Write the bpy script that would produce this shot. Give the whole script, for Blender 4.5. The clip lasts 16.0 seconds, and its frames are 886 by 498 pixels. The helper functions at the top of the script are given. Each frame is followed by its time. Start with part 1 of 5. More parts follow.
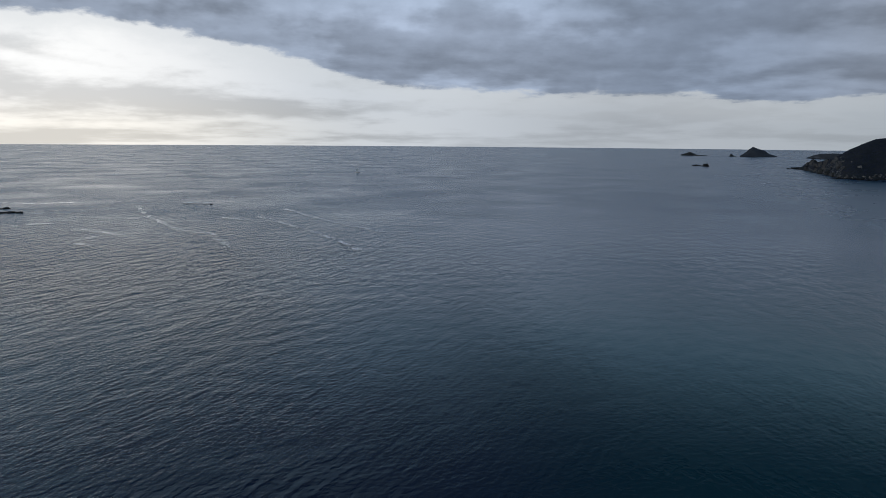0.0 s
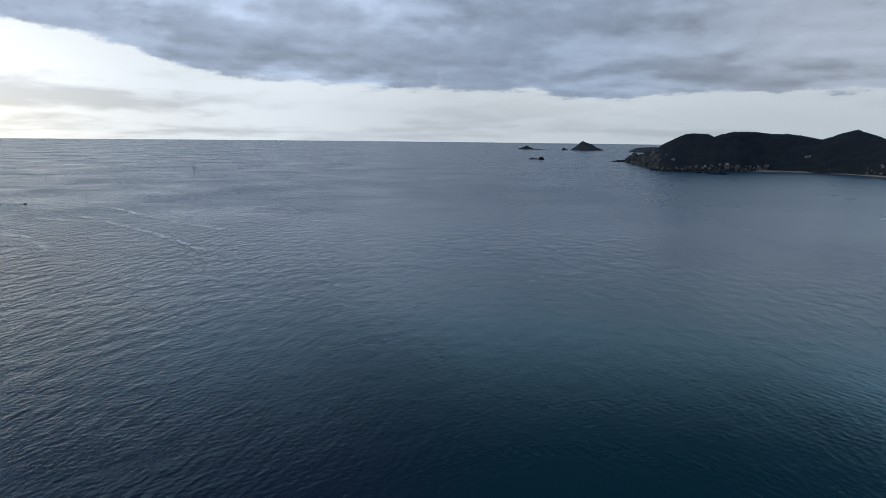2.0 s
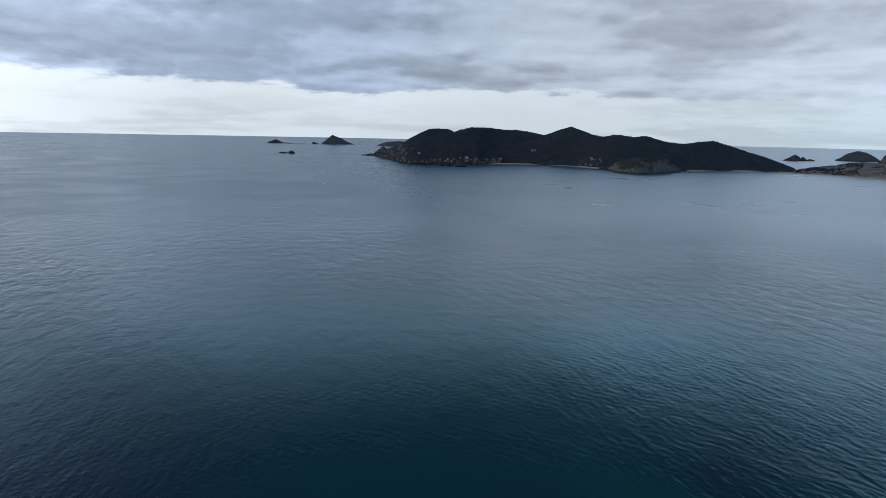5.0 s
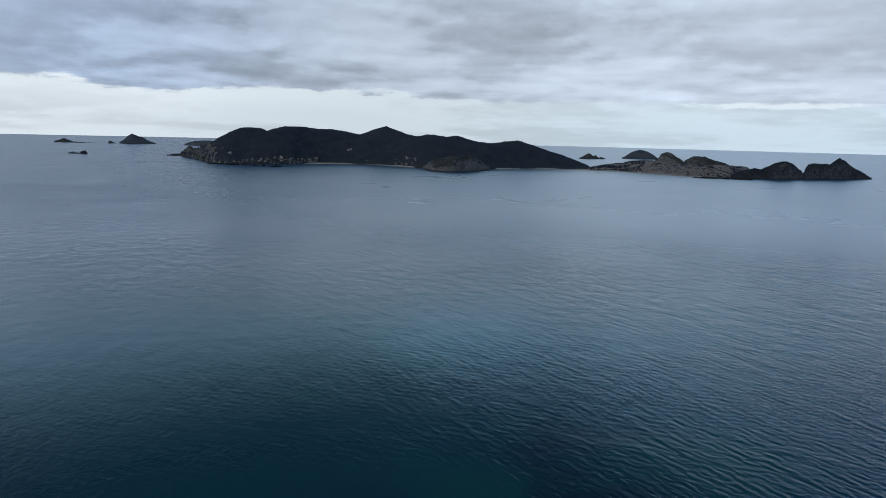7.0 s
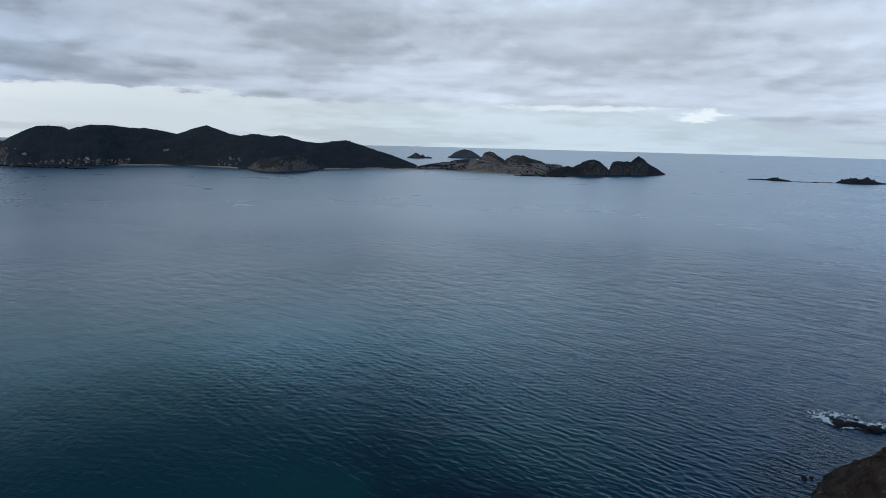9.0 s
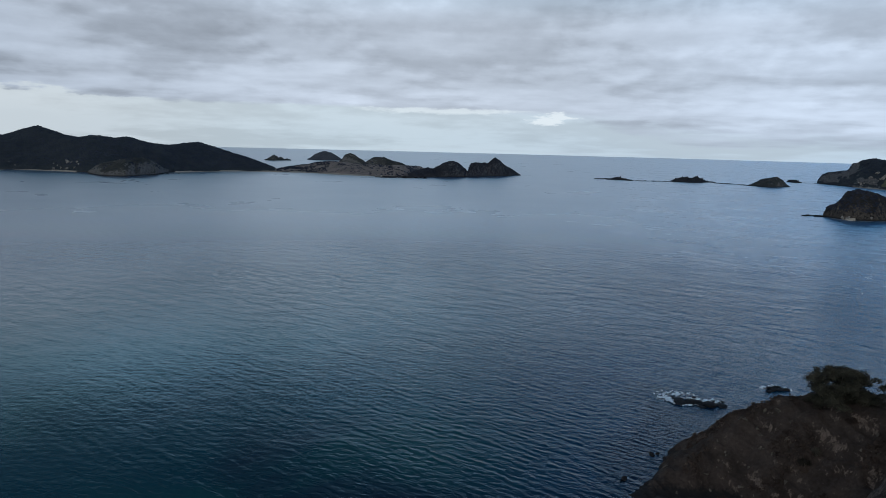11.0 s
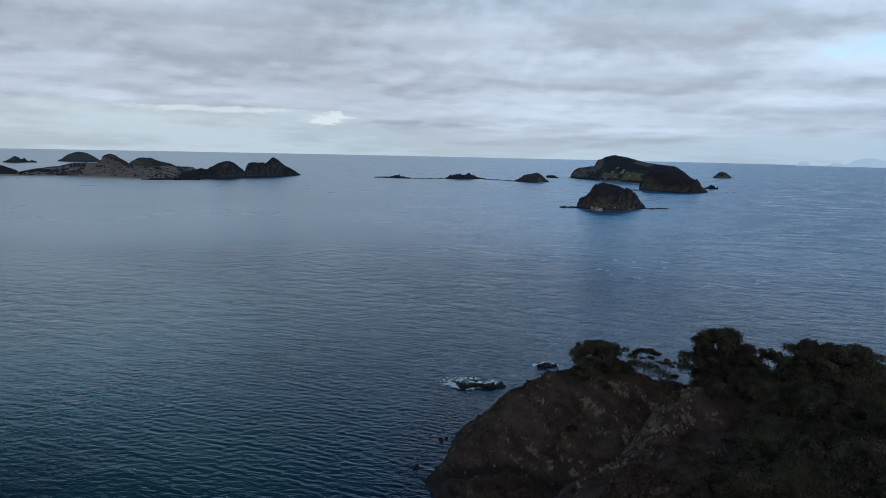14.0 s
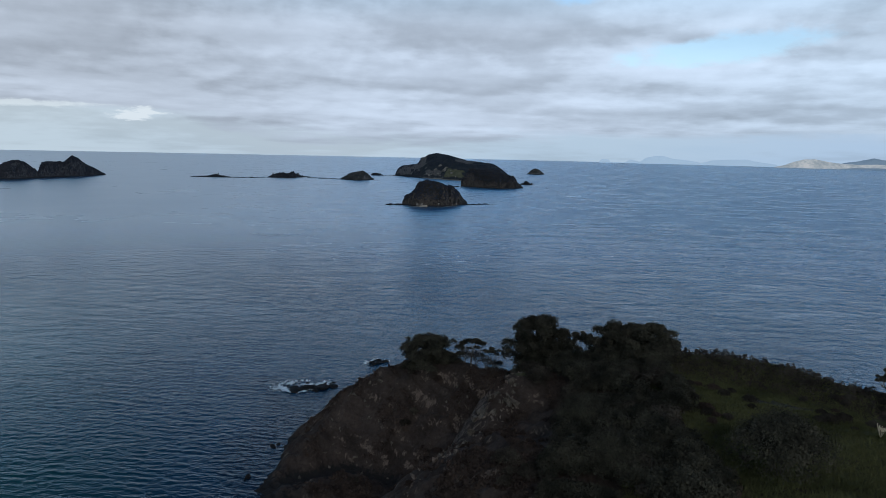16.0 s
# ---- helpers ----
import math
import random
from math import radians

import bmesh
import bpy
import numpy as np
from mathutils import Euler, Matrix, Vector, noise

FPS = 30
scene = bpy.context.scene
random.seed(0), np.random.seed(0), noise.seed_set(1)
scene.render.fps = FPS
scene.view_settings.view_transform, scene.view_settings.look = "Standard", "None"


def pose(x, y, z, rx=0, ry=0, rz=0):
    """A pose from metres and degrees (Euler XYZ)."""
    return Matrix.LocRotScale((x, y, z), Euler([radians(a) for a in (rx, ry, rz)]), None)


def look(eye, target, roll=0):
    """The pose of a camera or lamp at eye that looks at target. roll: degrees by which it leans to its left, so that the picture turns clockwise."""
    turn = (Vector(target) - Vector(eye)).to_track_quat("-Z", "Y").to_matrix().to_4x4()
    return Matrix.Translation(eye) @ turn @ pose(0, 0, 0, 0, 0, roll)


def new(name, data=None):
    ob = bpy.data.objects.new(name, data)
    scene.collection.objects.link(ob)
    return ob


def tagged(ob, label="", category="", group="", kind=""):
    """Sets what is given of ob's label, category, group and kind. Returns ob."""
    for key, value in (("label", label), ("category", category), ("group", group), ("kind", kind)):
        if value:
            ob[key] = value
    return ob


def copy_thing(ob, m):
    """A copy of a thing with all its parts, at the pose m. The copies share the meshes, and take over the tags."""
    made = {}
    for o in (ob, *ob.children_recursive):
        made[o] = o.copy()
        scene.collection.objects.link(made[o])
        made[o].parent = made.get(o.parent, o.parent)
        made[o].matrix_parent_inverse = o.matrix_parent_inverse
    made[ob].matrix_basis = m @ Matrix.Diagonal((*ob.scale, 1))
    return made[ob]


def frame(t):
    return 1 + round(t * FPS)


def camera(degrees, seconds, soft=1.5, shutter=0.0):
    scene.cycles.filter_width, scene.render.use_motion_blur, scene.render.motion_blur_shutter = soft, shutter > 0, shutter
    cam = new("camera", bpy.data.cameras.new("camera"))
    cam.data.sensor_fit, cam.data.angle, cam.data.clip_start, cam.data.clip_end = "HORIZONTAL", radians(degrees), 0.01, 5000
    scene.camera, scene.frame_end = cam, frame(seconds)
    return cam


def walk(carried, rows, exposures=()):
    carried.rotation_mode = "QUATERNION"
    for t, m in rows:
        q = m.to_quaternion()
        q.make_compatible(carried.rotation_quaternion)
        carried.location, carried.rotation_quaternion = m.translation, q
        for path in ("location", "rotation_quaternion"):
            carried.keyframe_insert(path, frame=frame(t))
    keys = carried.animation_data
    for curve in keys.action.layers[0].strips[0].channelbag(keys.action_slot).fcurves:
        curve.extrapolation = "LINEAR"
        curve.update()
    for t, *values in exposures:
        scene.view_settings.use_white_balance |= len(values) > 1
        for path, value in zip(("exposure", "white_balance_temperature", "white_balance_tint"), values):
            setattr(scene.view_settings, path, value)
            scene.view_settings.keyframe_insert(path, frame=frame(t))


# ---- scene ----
EYE_HEIGHT = 48.0
cam = camera(65.00, 16.0, 0.6)
PATH = [
    (0.0, pose(0, 0, EYE_HEIGHT, 81.06, -0.46, -5.17)),
    (0.5, pose(0, 0, EYE_HEIGHT, 80.96, -0.53, -8.82)),
    (1.0, pose(0, 0, EYE_HEIGHT, 80.89, -0.55, -11.36)),
    (1.5, pose(0, 0, EYE_HEIGHT, 80.80, -0.58, -15.00)),
    (2.0, pose(0, 0, EYE_HEIGHT, 80.69, -0.64, -17.76)),
    (2.5, pose(0, 0, EYE_HEIGHT, 80.64, -0.74, -20.62)),
    (3.0, pose(0, 0, EYE_HEIGHT, 80.65, -0.81, -23.77)),
    (3.5, pose(0, 0, EYE_HEIGHT, 80.56, -0.91, -27.33)),
    (6.0, pose(0, 0, EYE_HEIGHT, 80.63, -1.25, -45.29)),
    (6.5, pose(0, 0, EYE_HEIGHT, 80.70, -1.30, -49.22)),
    (7.0, pose(0, 0, EYE_HEIGHT, 80.79, -1.36, -52.83)),
    (7.5, pose(0, 0, EYE_HEIGHT, 80.86, -1.39, -55.74)),
    (8.0, pose(0, 0, EYE_HEIGHT, 80.93, -1.44, -58.90)),
    (8.5, pose(0, 0, EYE_HEIGHT, 81.02, -1.47, -62.57)),
    (9.0, pose(0, 0, EYE_HEIGHT, 81.11, -1.41, -66.76)),
    (9.5, pose(0, 0, EYE_HEIGHT, 81.20, -1.39, -69.94)),
    (12.0, pose(0, 0, EYE_HEIGHT, 81.74, -1.37, -83.59)),
    (12.5, pose(0, 0, EYE_HEIGHT, 81.81, -1.28, -86.62)),
    (13.0, pose(0, 0, EYE_HEIGHT, 81.84, -1.22, -90.04)),
    (13.5, pose(0, 0, EYE_HEIGHT, 81.87, -1.22, -92.88)),
    (14.0, pose(0, 0, EYE_HEIGHT, 81.88, -1.22, -95.96)),
    (14.5, pose(0, 0, EYE_HEIGHT, 81.92, -1.18, -99.59)),
    (15.0, pose(0, 0, EYE_HEIGHT, 81.94, -1.21, -102.62)),
    (15.5, pose(0, 0, EYE_HEIGHT, 81.95, -1.23, -105.79)),
    (16.0, pose(0, 0, EYE_HEIGHT, 82.02, -1.27, -110.21)),
]
EXPOSURES = [(0.0, -0.6, 6010, 8.5), (1.5, -0.32, 5960, 7.5), (3.5, -0.02, 5920, 6.5), (7.0, 0.12, 5940, 6), (9.5, 0.08, 5980, 6), (12.0, -0.07, 5980, 6), (16.0, -0.1, 5920, 6)]
walk(cam, PATH, EXPOSURES)


# ---- node helpers ----
class Net:
    """Short-hand for building node trees."""

    def __init__(self, tree):
        self.tree = tree

    def node(self, kind, **props):
        n = self.tree.nodes.new(kind)
        for key, value in props.items():
            setattr(n, key, value)
        return n

    def put(self, socket, value):
        if isinstance(value, bpy.types.NodeSocket):
            self.tree.links.new(value, socket)
        elif hasattr(value, "__len__") and len(value) == 3 and socket.type == "RGBA":
            socket.default_value = (*value, 1.0)
        else:
            socket.default_value = value

    def math(self, op, a, b=0.0, c=0.0, clamp=False):
        n = self.node("ShaderNodeMath", operation=op, use_clamp=clamp)
        for i, v in enumerate((a, b, c)):
            self.put(n.inputs[i], v)
        return n.outputs[0]

    def vec(self, op, a, b=(0, 0, 0), scale=None):
        n = self.node("ShaderNodeVectorMath", operation=op)
        self.put(n.inputs[0], a)
        self.put(n.inputs[1], b)
        if scale is not None:
            self.put(n.inputs["Scale"], scale)
        return n.outputs["Value"] if op in ("LENGTH", "DISTANCE", "DOT_PRODUCT") else n.outputs["Vector"]

    def noise(self, vector, scale, detail=4.0, rough=0.55, distort=0.0):
        n = self.node("ShaderNodeTexNoise")
        for key, v in (("Vector", vector), ("Scale", scale), ("Detail", detail), ("Roughness", rough), ("Distortion", distort)):
            self.put(n.inputs[key], v)
        return n.outputs["Fac"]

    def step(self, value, lo, hi, to_lo=0.0, to_hi=1.0):
        n = self.node("ShaderNodeMapRange", interpolation_type="SMOOTHSTEP")
        for i, v in enumerate((value, lo, hi, to_lo, to_hi)):
            self.put(n.inputs[i], v)
        return n.outputs[0]

    def mix(self, fac, a, b, blend="MIX"):
        n = self.node("ShaderNodeMix", data_type="RGBA", blend_type=blend)
        self.put(n.inputs[0], fac)
        self.put(n.inputs[6], a)
        self.put(n.inputs[7], b)
        return n.outputs[2]

    def ramp(self, value, stops, interpolation="EASE"):
        n = self.node("ShaderNodeValToRGB")
        cr = n.color_ramp
        cr.interpolation = interpolation
        while len(cr.elements) < len(stops):
            cr.elements.new(0.5)
        for el, (p, c) in zip(cr.elements, stops):
            el.position = p
            el.color = (*c, 1.0) if hasattr(c, "__len__") else (c, c, c, 1.0)
        self.put(n.inputs[0], value)
        return n.outputs[0]

    def combine(self, x, y, z):
        n = self.node("ShaderNodeCombineXYZ")
        for i, v in enumerate((x, y, z)):
            self.put(n.inputs[i], v)
        return n.outputs[0]

    def split(self, v):
        n = self.node("ShaderNodeSeparateXYZ")
        self.put(n.inputs[0], v)
        return n.outputs


# ---- world: clouded sky over the sea ----
SUN_BEARING, SUN_HEIGHT = -78.0, 30.0


def make_world():
    world = bpy.data.worlds.new("overcast_sky")
    scene.world = world
    world.use_nodes = True
    world.node_tree.nodes.clear()
    n = Net(world.node_tree)
    d = n.vec("NORMALIZE", n.node("ShaderNodeTexCoord").outputs["Generated"])
    x, y, z = n.split(d)
    bearing = n.math("MULTIPLY", n.math("ARCTAN2", x, y), 57.29578)
    height = n.math("MULTIPLY", n.math("ARCSINE", z), 57.29578)
    u = n.math("DIVIDE", n.math("ADD", bearing, 60.0), 240.0, clamp=True)

    def at(b):
        return (b + 60.0) / 240.0

    # cloud forms shrink and flatten towards the horizon
    up = n.math("MULTIPLY", n.math("LOGARITHM", n.math("ADD", n.math("MAXIMUM", height, -1.0), 3.0), 2.718), 2.6)
    flat = n.combine(n.math("MULTIPLY", bearing, 0.075), up, 3.0)
    below = n.vec("ADD", flat, (0.03, -0.16, 0.0))

    def heap(at_place):
        return n.math("ADD", n.math("MULTIPLY", n.noise(at_place, 0.75, 6.0, 0.52), 0.78), n.math("MULTIPLY", n.noise(n.vec("MULTIPLY", at_place, (1.6, 1.0, 1.0)), 2.3, 4.0, 0.5), 0.22))

    big = n.noise(flat, 0.4, 2.0, 0.5, 0.3)
    wisps = heap(flat)
    fine = n.noise(n.vec("MULTIPLY", flat, (1.5, 1.0, 1.0)), 4.5, 5.0, 0.6)
    # tops catch the light, undersides are dark
    relief = n.math("SUBTRACT", heap(below), wisps)
    thick = n.step(n.math("ADD", wisps, n.math("MULTIPLY", n.math("SUBTRACT", fine, 0.5), 0.08)), 0.44, 0.57, -0.5, 0.5)
    # lower edge of the cloud deck
    edge = n.math("MULTIPLY", n.ramp(u, [(at(-60), 0.60), (at(-26), 0.54), (at(-20), 0.545), (at(-12.7), 0.47), (at(-4.7), 0.365), (at(1.6), 0.29), (at(12), 0.24), (at(21), 0.265),
                                         (at(31), 0.195), (at(38), 0.225), (at(50), 0.205), (at(64), 0.197), (at(75), 0.194), (at(84), 0.174), (at(90), 0.145), (at(100), 0.08), (at(118), 0.07), (at(180), 0.07)], "CARDINAL"), 15.0)
    wob = n.math("ADD", n.math("MULTIPLY", n.math("SUBTRACT", wisps, 0.50), 5.5), n.math("MULTIPLY", n.math("SUBTRACT", fine, 0.5), n.ramp(u, [(at(-60), 1.7), (at(15), 1.5), (at(32), 0.8), (at(180), 1.0)])))
    wob = n.math("MULTIPLY", wob, n.ramp(u, [(at(-60), 1.0), (at(46), 1.0), (at(62), 0.28), (at(86), 0.28), (at(98), 1.0), (at(180), 1.0)]))
    over = n.math("ADD", n.math("SUBTRACT", height, edge), wob)
    crisp = n.ramp(u, [(at(-60), 0.4), (at(18), 0.36), (at(32), 0.2), (at(50), 0.18), (at(64), 0.16), (at(86), 0.3), (at(97), 0.75)])
    deck = n.step(over, n.math("MULTIPLY", crisp, -0.6), crisp)
    # colours of the deck and of the clear strip under it
    deck_col = n.ramp(u, [(at(-60), (0.38, 0.39, 0.43)), (at(-20), (0.425, 0.472, 0.56)), (at(5), (0.53, 0.595, 0.72)), (at(25), (0.39, 0.45, 0.56)),
                          (at(50), (0.457, 0.487, 0.55)), (at(80), (0.53, 0.56, 0.625)), (at(110), (0.555, 0.602, 0.69)), (at(145), (0.60, 0.68, 0.79)), (at(180), (0.5, 0.55, 0.64))])
    tone = n.math("MULTIPLY", n.math("SUBTRACT", big, 0.5), 1.2)
    tone = n.math("ADD", tone, n.math("MULTIPLY", thick, -0.42))
    tone = n.math("ADD", tone, n.math("MULTIPLY", n.math("SUBTRACT", fine, 0.5), 0.3))
    tone = n.math("ADD", tone, n.math("MULTIPLY", relief, 1.9))
    # long flat rolls away from the sun
    rolls = n.noise(n.combine(n.math("MULTIPLY", bearing, 0.028), n.math("ADD", up, n.math("MULTIPLY", wisps, 0.35)), 8.0), 1.9, 4.0, 0.45)
    rolls = n.step(rolls, 0.34, 0.66, 0.5, -0.5)
    tone = n.math("ADD", tone, n.math("MULTIPLY", rolls, n.ramp(u, [(at(-60), 0.0), (at(30), 0.12), (at(62), 0.5), (at(100), 0.42), (at(180), 0.36)])))
    tone = n.math("MULTIPLY", tone, n.ramp(u, [(at(-60), 1.0), (at(8), 0.85), (at(30), 0.62), (at(75), 0.5), (at(180), 0.5)]))
    tone = n.math("MAXIMUM", n.math("ADD", tone, 1.0), 0.5)
    deck_col = n.vec("SCALE", deck_col, scale=tone)
    band_col = n.ramp(u, [(at(-60), (1.6, 1.5, 1.36)), (at(-24), (1.5, 1.42, 1.32)), (at(0), (0.90, 0.91, 0.92)), (at(20), (0.66, 0.675, 0.69)), (at(45), (0.575, 0.60, 0.615)),
                          (at(70), (0.575, 0.635, 0.675)), (at(100), (0.545, 0.615, 0.68)), (at(120), (0.47, 0.565, 0.665)), (at(145), (0.43, 0.54, 0.69)), (at(180), (0.4, 0.5, 0.66))])
    streak = n.step(n.math("ADD", n.math("MULTIPLY", wisps, 0.88), n.math("MULTIPLY", fine, 0.12)), 0.60, 0.45, n.ramp(u, [(at(-60), 0.70), (at(-5), 0.74), (at(15), 0.87), (at(180), 0.88)]), 1.06)
    band_col = n.vec("SCALE", band_col, scale=streak)
    # the haze over the sea is warm below the hidden sun
    warm = n.math("MULTIPLY", n.step(height, 3.8, 0.6), n.ramp(u, [(at(-60), 1.0), (at(-18), 1.0), (at(12), 0.0), (at(180), 0.0)]))
    band_col = n.mix(warm, band_col, n.vec("MULTIPLY", band_col, (1.03, 0.99, 0.92)))
    # bright rim where the low sun lights the edge of the deck
    rim = n.math("MULTIPLY", n.math("MULTIPLY", n.step(over, -2.6, -0.2), n.step(over, 0.7, -0.1)), n.ramp(u, [(at(-60), 1.0), (at(0), 0.8), (at(20), 0.45), (at(60), 0.15), (at(180), 0.1)]))
    band_col = n.mix(n.math("MULTIPLY", rim, 0.6), band_col, (1.0, 1.0, 0.98))
    # above the view the sky is toned for the sea: bluer, then dark
    blue = n.vec("MULTIPLY", deck_col, n.ramp(u, [(at(-60), (0.86, 1.0, 1.0)), (at(20), (0.84, 1.0, 1.0)), (at(60), (0.72, 0.94, 1.0)), (at(100), (0.56, 0.86, 1.0)), (at(180), (0.56, 0.86, 1.0))]))
    blue = n.vec("SCALE", blue, scale=n.ramp(u, [(at(-60), 0.5), (at(20), 0.5), (at(100), 0.58), (at(180), 0.58)]))
    blue = n.vec("SCALE", blue, scale=2.1)
    deck_col = n.mix(n.step(height, 9.0, 18.0), deck_col, blue)
    # an unseen bright band above 11.5 degrees, added to lift the far sea
    deck_col = n.mix(n.step(height, 11.5, 16.0), deck_col, n.vec("MULTIPLY", deck_col, n.ramp(u, [(at(-60), (0.85, 0.98, 1.0)), (at(35), (0.85, 0.98, 1.0)), (at(62), (0.80, 0.98, 1.1)), (at(90), (0.76, 0.97, 1.14)), (at(112), (0.62, 0.92, 1.22)), (at(180), (0.60, 0.92, 1.24))])))
    deck_col = n.vec("SCALE", deck_col, scale=n.math("ADD", 1.0, n.math("MULTIPLY", n.step(height, 11.5, 16.0), n.ramp(u, [(at(-60), 0.9), (at(-18), 0.75), (at(-4), 0.15), (at(10), 0.05), (at(32), 0.5), (at(45), 0.6), (at(58), 1.2), (at(78), 1.4), (at(96), 1.5), (at(112), 3.0), (at(135), 2.0), (at(180), 0.5)]))))
    # the unseen overhead is darkened to keep the near sea dark
    low = n.ramp(u, [(at(-60), 14.0 / 50), (at(-10), 14.0 / 50), (at(10), 10.0 / 50), (at(40), 10.5 / 50), (at(60), 12.0 / 50), (at(100), 11.5 / 50), (at(130), 12.0 / 50), (at(180), 12.0 / 50)])
    high = n.ramp(u, [(at(-60), 34.0 / 50), (at(-10), 30.0 / 50), (at(10), 29.0 / 50), (at(40), 24.0 / 50), (at(60), 23.5 / 50), (at(100), 22.0 / 50), (at(130), 21.0 / 50), (at(180), 21.0 / 50)])
    deck_col = n.mix(n.step(height, n.math("MULTIPLY", low, 50.0), n.math("MULTIPLY", high, 50.0)), deck_col, n.vec("SCALE", n.ramp(u, [(at(-60), (0.26, 0.28, 0.32)), (at(-8), (0.115, 0.138, 0.185)), (at(10), (0.062, 0.084, 0.128)), (at(34), (0.040, 0.074, 0.118)), (at(60), (0.030, 0.056, 0.098)), (at(100), (0.028, 0.060, 0.140)), (at(114), (0.040, 0.100, 0.230)), (at(180), (0.040, 0.100, 0.230))]), scale=tone))
    clouds = n.mix(deck, band_col, deck_col)
    # lit cumulus low over the horizon
    dx = n.math("DIVIDE", n.math("SUBTRACT", bearing, 86.6), 2.1)
    dy = n.math("DIVIDE", n.math("SUBTRACT", height, 2.25), 0.62)
    puff = n.math("ADD", n.math("SQRT", n.math("ADD", n.math("MULTIPLY", dx, dx), n.math("MULTIPLY", dy, dy))), n.math("MULTIPLY", n.math("SUBTRACT", fine, 0.5), 3.0))
    clouds = n.mix(n.math("MULTIPLY", n.step(puff, 0.95, 0.5), 0.92), clouds, (0.83, 0.85, 0.86))
    bx = n.math("DIVIDE", n.math("SUBTRACT", bearing, 78.5), 8.0)
    by = n.math("DIVIDE", n.math("SUBTRACT", height, 2.75), 0.30)
    bar = n.math("ADD", n.math("SQRT", n.math("ADD", n.math("MULTIPLY", bx, bx), n.math("MULTIPLY", by, by))), n.math("MULTIPLY", n.math("SUBTRACT", fine, 0.5), 2.0))
    clouds = n.mix(n.math("MULTIPLY", n.step(bar, 1.1, 0.4), 0.75), clouds, (0.80, 0.83, 0.84))
    # clear sky shows through a few gaps
    sky = n.node("ShaderNodeTexSky", sky_type="NISHITA", sun_disc=False, sun_elevation=radians(SUN_HEIGHT), sun_rotation=radians(SUN_BEARING))
    clear = n.vec("SCALE", sky.outputs[0], scale=0.15)
    cover = 1.0
    for gap_b, gap_h, wide, tall, slant in ((132.5, 8.15, 8.0, 1.15, 0.09), (120.0, 12.0, 3.4, 0.8, 0.0)):
        gx = n.math("DIVIDE", n.math("SUBTRACT", bearing, gap_b), wide)
        gy = n.math("DIVIDE", n.math("SUBTRACT", height, n.math("ADD", gap_h, n.math("MULTIPLY", n.math("SUBTRACT", bearing, gap_b), slant))), tall)
        gap = n.math("ADD", n.math("SQRT", n.math("ADD", n.math("MULTIPLY", gx, gx), n.math("MULTIPLY", gy, gy))), n.math("ADD", n.math("MULTIPLY", n.math("SUBTRACT", wisps, 0.5), 3.0), n.math("MULTIPLY", n.math("SUBTRACT", fine, 0.5), 1.2)))
        cover = n.math("MULTIPLY", cover, n.math("SUBTRACT", 1.0, n.math("MULTIPLY", n.step(gap, 1.05, 0.35), 0.85)))
    out = n.mix(cover, clear, clouds)
    bg = n.node("ShaderNodeBackground")
    n.put(bg.inputs[0], out)
    bg.inputs[1].default_value = 1.0
    n.tree.links.new(bg.outputs[0], n.node("ShaderNodeOutputWorld").inputs[0])


make_world()
sun = new("sun", bpy.data.lights.new("sun", "SUN"))
sun.data.energy, sun.data.angle, sun.data.color = 0.55, radians(12), (1.0, 0.95, 0.88)
sun.matrix_world = look((0, 0, 0), (-math.sin(radians(SUN_BEARING)) * math.cos(radians(SUN_HEIGHT)), -math.cos(radians(SUN_BEARING)) * math.cos(radians(SUN_HEIGHT)), -math.sin(radians(SUN_HEIGHT))))


# ---- materials ----
def material(name, rough=0.9, spec=0.3):
    m = bpy.data.materials.new(name)
    m.use_nodes = True
    n = Net(m.node_tree)
    b = m.node_tree.nodes["Principled BSDF"]
    b.inputs["Roughness"].default_value = rough
    b.inputs["Specular IOR Level"].default_value = spec
    return m, n, b


def bump(n, b, height, strength, distance):
    k = n.node("ShaderNodeBump")
    n.put(k.inputs["Strength"], strength)
    n.put(k.inputs["Distance"], distance)
    n.put(k.inputs["Height"], height)
    n.tree.links.new(k.outputs[0], b.inputs["Normal"])


def where(n):
    return n.node("ShaderNodeNewGeometry").outputs["Position"]


